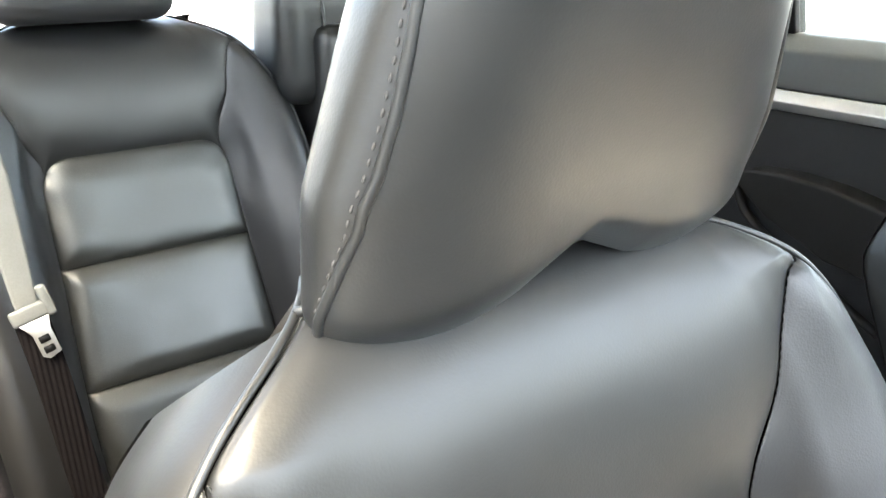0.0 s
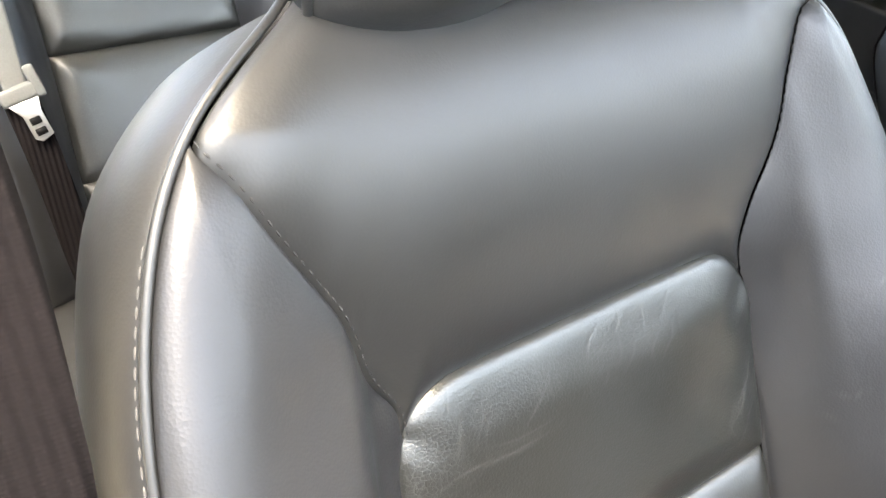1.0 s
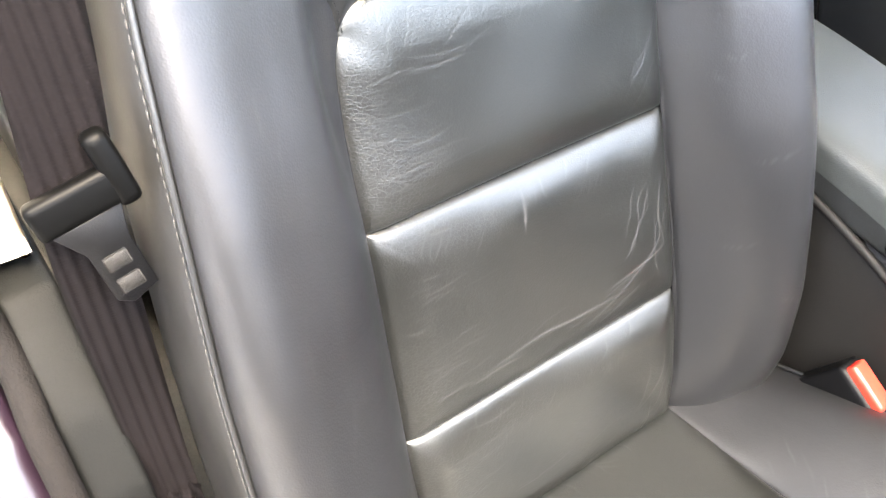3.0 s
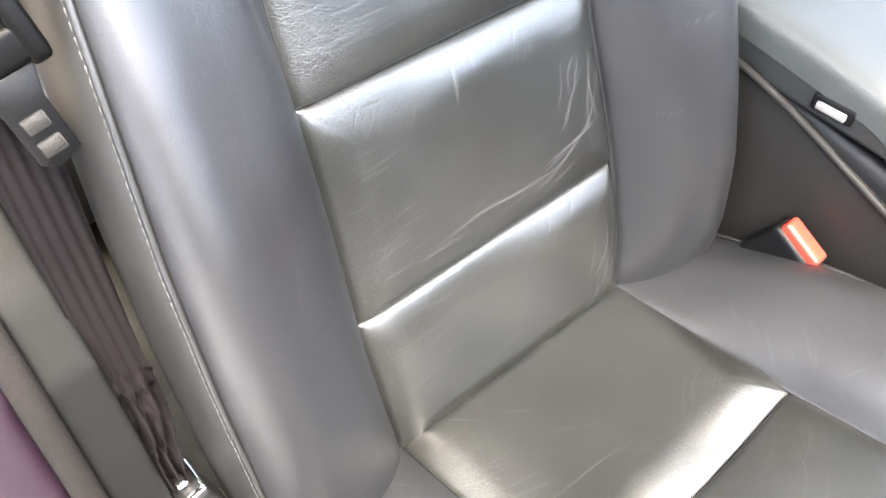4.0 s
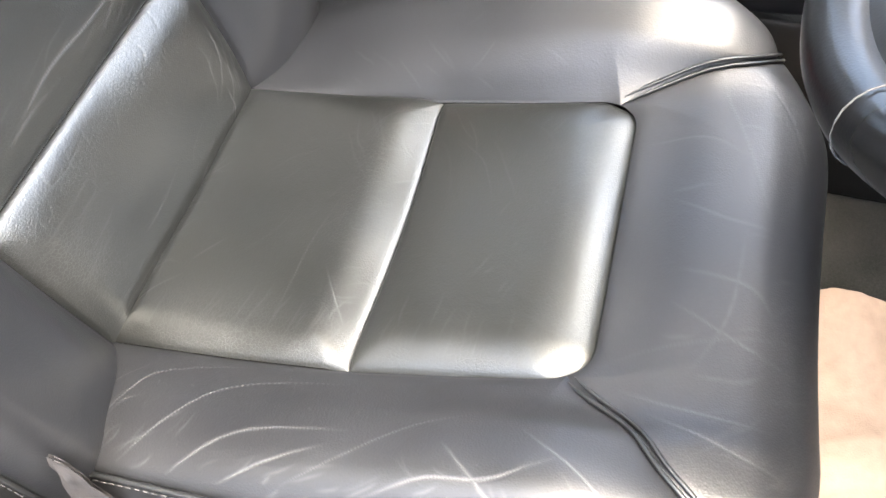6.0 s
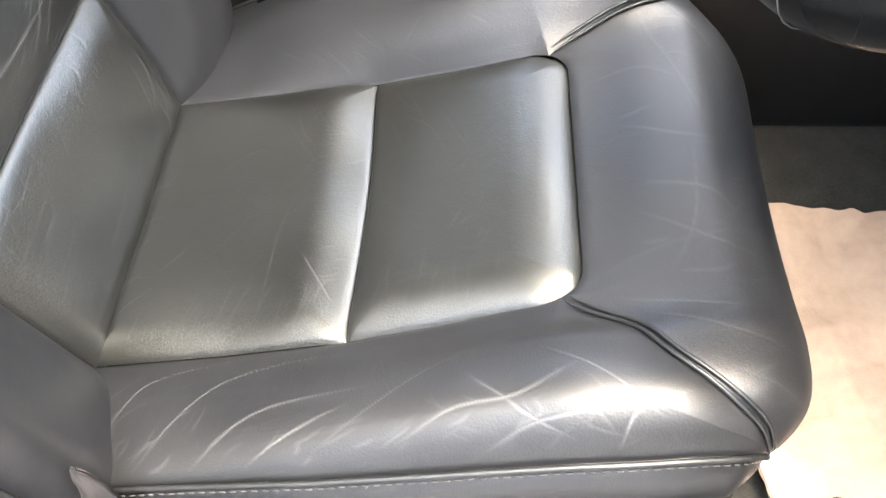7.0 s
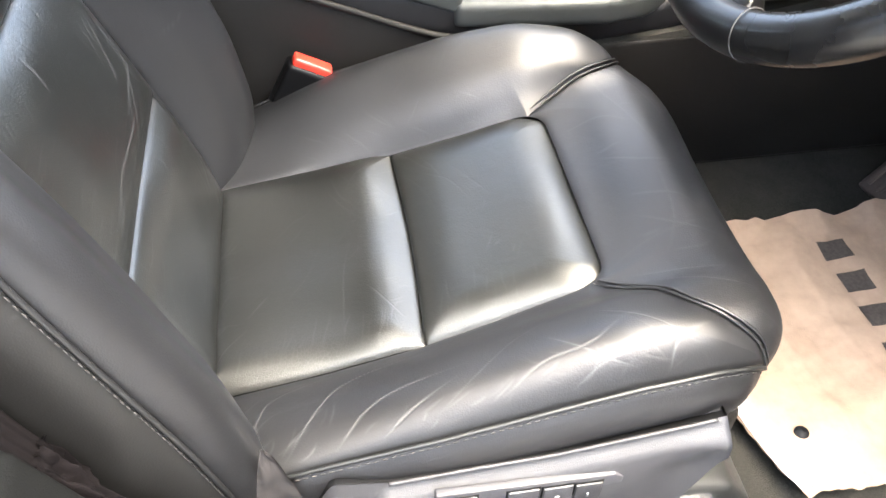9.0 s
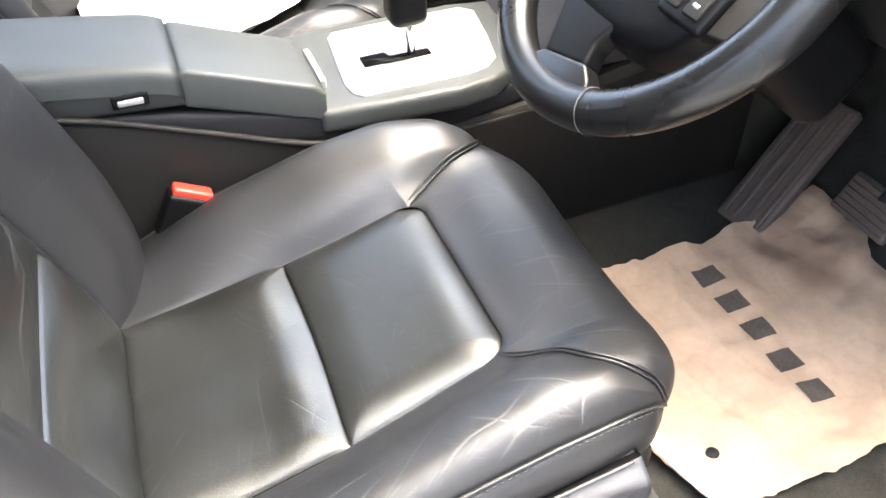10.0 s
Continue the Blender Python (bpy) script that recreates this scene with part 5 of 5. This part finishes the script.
def pedals():
    p = thing("foot_rest", "ribbed dark foot rest beside the tunnel", "foot rest", (0.2, -1.0, 0.14))
    m = pose(0.182, -0.985, 0.212, -42, 0, 12)
    part("plate", box((-0.042, -0.12, -0.012), (0.042, 0.12, 0.01), 0.006, 3, m), BROWN_RUBBER, p)
    for i in range(4):
        x = -0.03 + 0.02 * i
        part("rib", box((x - 0.004, -0.11, 0.009), (x + 0.004, 0.11, 0.015), 0.002, 2, m), BROWN_RUBBER, p)
    b = thing("brake_pedal", "ribbed rubber brake pedal on a steel arm", "pedal", (0.02, -1.0, 0.3))
    m = pose(0.03, -1.0, 0.235, -55, 0, 0)
    part("pad", box((-0.05, -0.032, -0.008), (0.05, 0.032, 0.008), 0.006, 3, m), BROWN_RUBBER, b)
    for i in range(6):
        y = -0.025 + 0.01 * i
        part("rib", box((-0.045, y - 0.002, 0.007), (0.045, y + 0.002, 0.011), 0.0015, 1, m), BROWN_RUBBER, b)
    mesh_part("arm", *tube(smooth_path([(0.02, -1.005, 0.25), (0.02, -1.08, 0.36), (0.02, -1.12, 0.55)], 16), 0.009), DARK_PLASTIC, b)
    a = thing("accelerator_pedal", "black accelerator pedal beside the brake pedal", "pedal", (-0.12, -1.03, 0.2))
    m = pose(-0.12, -1.03, 0.21, -58, 0, 0)
    part("pad", box((-0.022, -0.07, -0.007), (0.022, 0.07, 0.007), 0.005, 3, m), BLACK, a)
    mesh_part("arm", *tube(smooth_path([(-0.12, -1.05, 0.24), (-0.12, -1.12, 0.4), (-0.12, -1.14, 0.55)], 16), 0.008), DARK_PLASTIC, a)


BROWN_RUBBER = material("worn_rubber", (0.056, 0.041, 0.035), 0.7, vary=0.3, scale=60, bump=0.5, bump_scale=500)
pedals()


def paper_mat():
    """A crumpled sheet of kraft paper on the carpet, with a printed word shown as plain blocks."""
    n, m = 150, 170
    x0, x1, y0, y1 = -0.262, 0.138, -0.525, -1.03
    rng = random.Random(14)
    folds = [(rng.uniform(0, math.pi), rng.uniform(5, 15), rng.uniform(0, 1), rng.uniform(0.35, 1.0)) for _ in range(9)]
    def height(x, y):
        v = Vector((x, y, 0))
        h = 0.1385 + 0.009 * abs(noise.noise(v * 6)) + 0.0022 * noise.noise(v * 34)
        for a, f, ph, k in folds:
            d = (x * math.cos(a) + y * math.sin(a) + 0.012 * noise.noise(v * 9 + Vector((a * 9, 0, 3)))) * f + ph
            h += 0.026 * k * abs(d - math.floor(d) - 0.5) * max(0, noise.noise(v * 5 + Vector((0, a * 7, 9))) + 0.35)
        far = max(0, (-y - 0.9) / 0.14)
        return h + 0.016 * far ** 1.5 + 0.004 * max(0, (x - 0.1) / 0.04)
    verts = []
    for j in range(m):
        for i in range(n):
            a, b = i / (n - 1), j / (m - 1)
            x, y = x0 + (x1 - x0) * a, y0 + (y1 - y0) * b
            x += 0.008 * noise.noise(Vector((3, y * 11, 0))) * (2 * a - 1) + 0.003 * noise.noise(Vector((9, y * 60, 0))) * (2 * a - 1) + 0.022 * max(0, b - 0.6) * a / 0.4
            y += 0.010 * noise.noise(Vector((x * 9, 7, 0))) * (2 * b - 1) + 0.003 * noise.noise(Vector((x * 60, 2, 0))) * (2 * b - 1)
            y -= 0.10 * max(0, 0.42 - a) * (1 - b) + 0.0 * b
            # the far edge is torn back beside the pedals
            y += 0.03 * b * max(0.0, min(1.0, (0.72 - a) / 0.1))
            verts.append((x, y, height(x, y)))
    k = len(verts)
    under = [(v[0], v[1], v[2] - 0.0008) for v in verts]
    faces = grid_faces(n, m, flip=True) + grid_faces(n, m, k)
    sheet = mesh_part("paper_mat", verts + under, faces, PAPER, None)
    tagged(sheet, "crumpled brown paper floor mat lying on the carpet", "floor mat")
    for i in range(5):
        xc = 0.068 - 0.0565 * i
        w = 0.0165
        q = []
        for dy in np.linspace(-0.019, 0.019, 9):
            for dx in np.linspace(-w, w, 9):
                x, y = xc + dx, -0.772 + dy
                q.append((x, y, height(x, y) + 0.0022))
        ob = mesh_part("printed_block", q, grid_faces(9, 9), INK, sheet, "dark printed block")
    # the near edge is turned over and shows the pale back of the sheet
    lip, k2 = [], 40
    for i in range(k2):
        x = 0.02 - 0.275 * i / (k2 - 1)
        a = (x - x0) / (x1 - x0)
        y = y0 - 0.10 * max(0, 0.42 - a) - 0.004
        wide = 0.010 + 0.012 * min(1, i / 14) + 0.003 * noise.noise(Vector((x * 30, 1, 5)))
        for q in range(6):
            w = q / 5
            lip.append((x, y + 0.006 - wide * w - 0.004 * noise.noise(Vector((x * 14, 3, 1))), height(x, y) + 0.003 + 0.007 * math.sin(math.pi * min(1, w * 1.15)) ** 0.8 - 0.001))
    mesh_part("turned_edge", lip, grid_faces(6, k2), WHITE_PAPER, sheet, "pale turned-over edge of the sheet")
    stud = mesh_part("fixing_stud", *tube([(-0.19, -0.597, 0.138), (-0.19, -0.597, height(-0.19, -0.597) + 0.002)], 0.008, 16), DARK_PLASTIC, sheet, "dark floor stud showing through")
    return sheet


paper_mat()


GRIP = material("grip_plastic", (0.0012, 0.0012, 0.0012), 0.42, spec=0.06)


def belt(name, path, up, label, web, tongue_pose, sleeve):
    b = thing(name, label, "seat belt", tuple(path[-1]))
    mesh_part("webbing", *tube(smooth_path(path, 80), 0.01, 8, flat=(0.0235, 0.0012, up), taper=([0, 0.3, 0.52, 0.9, 1], [0.66, 0.78, 0.97, 0.68, 0.58])), web, b, "ribbed belt webbing")
    t = part("tongue_grip", box((-0.030, -0.006, -0.011), (0.030, 0.008, 0.011), 0.005, 3, tongue_pose), GRIP if sleeve is BLACK else PALE_WEBBING, b, "plastic grip of the tongue")
    part("grip_end", box((0.016, -0.007, -0.014), (0.031, 0.010, 0.030), 0.006, 3, tongue_pose), GRIP if sleeve is BLACK else PALE_WEBBING, t)
    blade = prism([(-0.024, -0.01), (0.018, -0.01), (0.012, -0.028), (0.012, -0.062), (-0.006, -0.066), (-0.014, -0.06), (-0.014, -0.028)], -0.005, -0.002, "y", 0.0008, 1)
    bmesh.ops.transform(blade, matrix=tongue_pose, verts=blade.verts)
    part("tongue", blade, sleeve, b, "metal tongue of the belt")
    for z in (-0.038, -0.053):
        part("slot", box((-0.009, -0.0062, z - 0.005), (0.006, -0.0048, z + 0.005), 0.001, 1, tongue_pose), BLACK if sleeve is SILVER else CHARCOAL, b, "slot of the tongue")
    return b


front_belt = belt("seat_belt", [(-0.311, 0.30, 1.12), (-0.292, 0.20, 0.92), (-0.300, 0.142, 0.80), (-0.315, 0.108, 0.68), (-0.317, 0.094, 0.59), (-0.318, 0.077, 0.525), (-0.318, 0.063, 0.49)],
     (-0.1, -0.95, 0.3), "dark ribbed seat belt hanging beside the driver seat", WEBBING, pose(-0.312, 0.103, 0.716, -18, -12, 0) @ Matrix.Diagonal((0.85, 0.9, 0.9, 1)), BLACK)


def belt_anchor(b):
    """Bunched webbing that runs into a plastic sleeve with a bright metal mouth."""
    n, m, verts = 26, 40, []
    for j in range(m):
        q = j / (m - 1)
        half = 0.0155 - 0.0065 * min(1, q * 1.3)
        for i in range(n):
            a = 2 * i / (n - 1) - 1
            v = Vector((a * 2.2, q * 5, 4.0))
            fold = 0.007 * math.sin(a * 9 + q * 6) * min(1, q * 2) + 0.006 * noise.noise(v * 1.3) + 0.003 * noise.noise(v * 3.5)
            verts.append((-0.319 + a * half + 0.004 * math.sin(q * 7) * q, 0.064 - 0.032 * q + fold * 1.2, 0.505 - 0.105 * q + 0.004 * noise.noise(v * 2)))
    mesh_part("bunched_webbing", verts + [(x, y + 0.0014, z) for x, y, z in verts], grid_faces(n, m, flip=True) + grid_faces(n, m, n * m), WEBBING, b, "crumpled lower end of the webbing")
    at = pose(-0.3195, 0.032, 0.410, -6, -13, 0) @ Matrix.Diagonal((0.74, 0.8, 1.12, 1))
    def put(name, bm, mat, label, parent=b):
        bmesh.ops.transform(bm, matrix=at, verts=bm.verts)
        return part(name, bm, mat, parent, label)
    sleeve = put("anchor_sleeve", prism([(-0.0145, -0.002), (0.0145, -0.002), (0.0165, -0.02), (0.016, -0.05), (0.010, -0.09), (-0.006, -0.09), (-0.0165, -0.045), (-0.0165, -0.015)], -0.02, 0.018, "y", 0.006, 4), ANCHOR, "dark plastic anchor sleeve")
    put("mouth", box((-0.0125, -0.014, -0.004), (0.0125, 0.014, 0.0012), 0.001), BLACK, "dark mouth of the sleeve", sleeve)
    for lo, hi in (((-0.0155, -0.0205, -0.003), (-0.0125, 0.0185, 0.0035)), ((0.0125, -0.0205, -0.003), (0.0155, 0.0185, 0.0035)), ((-0.0155, -0.0205, -0.003), (0.0155, -0.0145, 0.0035))):
        put("anchor_clip", box(lo, hi, 0.001), CHROME, "bright metal rim of the mouth", sleeve)
    put("latch_tooth", box((-0.005, -0.008, -0.002), (0.006, 0.004, 0.009), 0.002), CHROME, "bright metal latch", sleeve)


ANCHOR = material("anchor_plastic", (0.0075, 0.0078, 0.0075), 0.5, bump=0.3, bump_scale=900, spec=0.25)
belt_anchor(front_belt)


# ---- the back seat ----
def back_seat():
    s = thing("back_seat", "black leather rear bench with sewn pads and piping", "rear seat", (0.4, 1.1, 0.14))
    build_back(s, REAR, False)
    build_back(s, REAR_FAR, False)
    part("centre_back", box((0.352, 1.10, 0.30), (0.505, 1.34, 0.95), 0.03, 4), LEATHER_SMOOTH, s, "smooth leather middle backrest")
    pad = part("centre_headrest", box((0.30, 1.13, 0.82), (0.54, 1.27, 1.02), 0.045, 5), LEATHER_SMOOTH, s, "rounded leather middle headrest")
    mesh_part("piping", *tube(smooth_path([(0.37, 1.20, 1.02), (0.37, 1.135, 0.99), (0.37, 1.127, 0.9), (0.37, 1.14, 0.835)], 30), 0.003), LEATHER_SMOOTH, pad)
    part("bench_cushion", prism([(0.52, 0.20), (0.50, 0.33), (0.54, 0.375), (0.62, 0.38), (1.04, 0.325), (1.1, 0.2)], -0.27, 1.05, "x", 0.03, 4), LEATHER_SMOOTH, s, "smooth leather bench cushion")
    for x in (0.03, 0.78):
        part("headrest", box((x - 0.13, 1.17, 0.965), (x + 0.13, 1.29, 1.13), 0.045, 5), DARK_CLOTH, s, "dark rounded rear headrest")
    return s


DARK_CLOTH = leather("dark_leather", (0.012, 0.012, 0.013), 0.5, 0.0, 0.6)
back_seat()
rear_belt = belt("rear_seat_belt", [(-0.16, 1.13, 0.98), (-0.148, 1.065, 0.80), (-0.142, 1.02, 0.66), (-0.14, 1.01, 0.63)], (0.1, -0.95, 0.3), "pale rear seat belt with a metal tongue", PALE_WEBBING, pose(-0.138, 1.0, 0.635, -15, -14, 0) @ Matrix.Diagonal((0.9, 0.95, 0.95, 1)), SILVER)
mesh_part("lower_webbing", *tube(smooth_path([(-0.14, 1.006, 0.625), (-0.13, 0.98, 0.54), (-0.12, 0.955, 0.42), (-0.11, 0.945, 0.34)], 40), 0.01, 8, flat=(0.022, 0.0012, (0.1, -0.95, 0.3))), WEBBING, rear_belt, "dark lower belt webbing")


def front_door():
    """The driver's door, swung wide open on its front hinge."""
    d = thing("front_door", "open driver door with dark inner trim and plum paint", "car door", (-0.46, -1.03, 0.1))
    m = pose(-0.46, -1.03, 0.0, 0, 0, 72)
    skin = prism([(0.0, 0.06), (1.04, 0.06), (1.1, 0.5), (1.06, 0.92), (0.0, 0.92)], -0.09, -0.03, "x", 0.015, 3)
    bmesh.ops.transform(skin, matrix=m, verts=skin.verts)
    part("skin", skin, PLUM, d, "dark plum painted outer skin")
    trim = prism([(0.03, 0.12), (0.98, 0.12), (1.04, 0.5), (1.0, 0.9), (0.03, 0.9)], -0.03, 0.0, "x", 0.012, 3)
    bmesh.ops.transform(trim, matrix=m, verts=trim.verts)
    part("inner_trim", trim, CHARCOAL, d, "dark inner door trim")
    rest = prism([(0.25, 0.58), (0.3, 0.62), (0.8, 0.6), (0.85, 0.55), (0.8, 0.5), (0.3, 0.52)], 0.0, 0.06, "x", 0.015, 3)
    bmesh.ops.transform(rest, matrix=m, verts=rest.verts)
    part("armrest", rest, CHARCOAL, d, "padded door armrest")
    frame_path = smooth_path([(-0.06, 0.02, 0.92), (-0.05, 0.35, 1.12), (-0.03, 0.75, 1.27), (-0.03, 1.0, 1.26), (-0.05, 1.05, 0.92)], 50)
    verts, faces = tube(frame_path, 0.018, 8)
    mesh_part("window_frame", [m @ Vector(v) for v in verts], faces, BLACK, d, "black window frame")
    return d


front_door()


def rear_door():
    d = thing("rear_door", "rear passenger door with grey trim and a pale strip", "car door", (1.08, 0.7, 0.2))
    part("upper_trim", prism([(1.035, 0.835), (1.045, 0.90), (1.075, 0.927), (1.115, 0.927), (1.115, 0.835)], 0.34, 1.25, "y", 0.006, 3), GREY_TRIM, d, "soft grey upper trim")
    part("strip", prism([(1.03, 0.80), (1.022, 0.817), (1.035, 0.835), (1.115, 0.835), (1.115, 0.80)], 0.34, 1.25, "y", 0.003, 2), SILVER, d, "pale metallic strip")
    part("lower_panel", prism([(1.045, 0.16), (1.035, 0.45), (1.05, 0.80), (1.115, 0.80), (1.115, 0.16)], 0.34, 1.25, "y", 0.004, 2), DARK_PLASTIC, d, "dark door panel")
    part("armrest", prism([(0.42, 0.66), (0.51, 0.682), (0.58, 0.695), (0.66, 0.701), (0.74, 0.697), (0.765, 0.685), (0.765, 0.668), (0.70, 0.62), (0.58, 0.57), (0.42, 0.55)], 0.992, 1.05, "x", 0.014, 4), CHARCOAL, d, "padded charcoal armrest")
    sweep = smooth_path([(1.03, 0.80, 0.69), (1.03, 0.784, 0.654), (1.03, 0.757, 0.606), (1.03, 0.691, 0.559), (1.03, 0.597, 0.519), (1.03, 0.514, 0.475), (1.03, 0.42, 0.44)], 50)
    mesh_part("pocket_edge", *tube(sweep, 0.009, 8), CHARCOAL, d, "rounded edge of the door pocket")
    part("window_frame", prism([(0.735, 0.925), (0.775, 0.925), (0.84, 1.28), (0.80, 1.28)], 1.07, 1.11, "x", 0.004), BLACK, d, "black window frame")
    ob = part("window_pane", box((1.085, 0.34, 0.92), (1.089, 1.25, 1.3), 0), GLASS, d, "clear side window", False)
    ob.visible_shadow = False
    return d


rear_door()


def seat_paper():
    """A loose white paper sheet over the passenger cushion."""
    n, m = 50, 50
    verts = []
    for j in range(m):
        for i in range(n):
            s = 0.02 + 0.43 * j / (m - 1)
            left = -3.6 + 3.2 * (s - 0.02) / 0.43 + 0.15 * noise.noise(Vector((s * 20, 0, 0)))
            u = left + (3.0 - left) * i / (n - 1)
            p = SEAT.at(np.array(u), np.array(s), 0.022)
            v = Vector(p)
            verts.append((p[0] + 0.79, p[1], p[2] + 0.008 * abs(noise.noise(v * 9)) + 0.003 * noise.noise(v * 30)))
    under = [(a, b, c - 0.001) for a, b, c in verts]
    ob = mesh_part("seat_paper", verts + under, grid_faces(n, m) + grid_faces(n, m, len(verts), True), WHITE_PAPER)
    return tagged(ob, "white paper cover lying on the passenger seat", "paper sheet")


seat_paper()
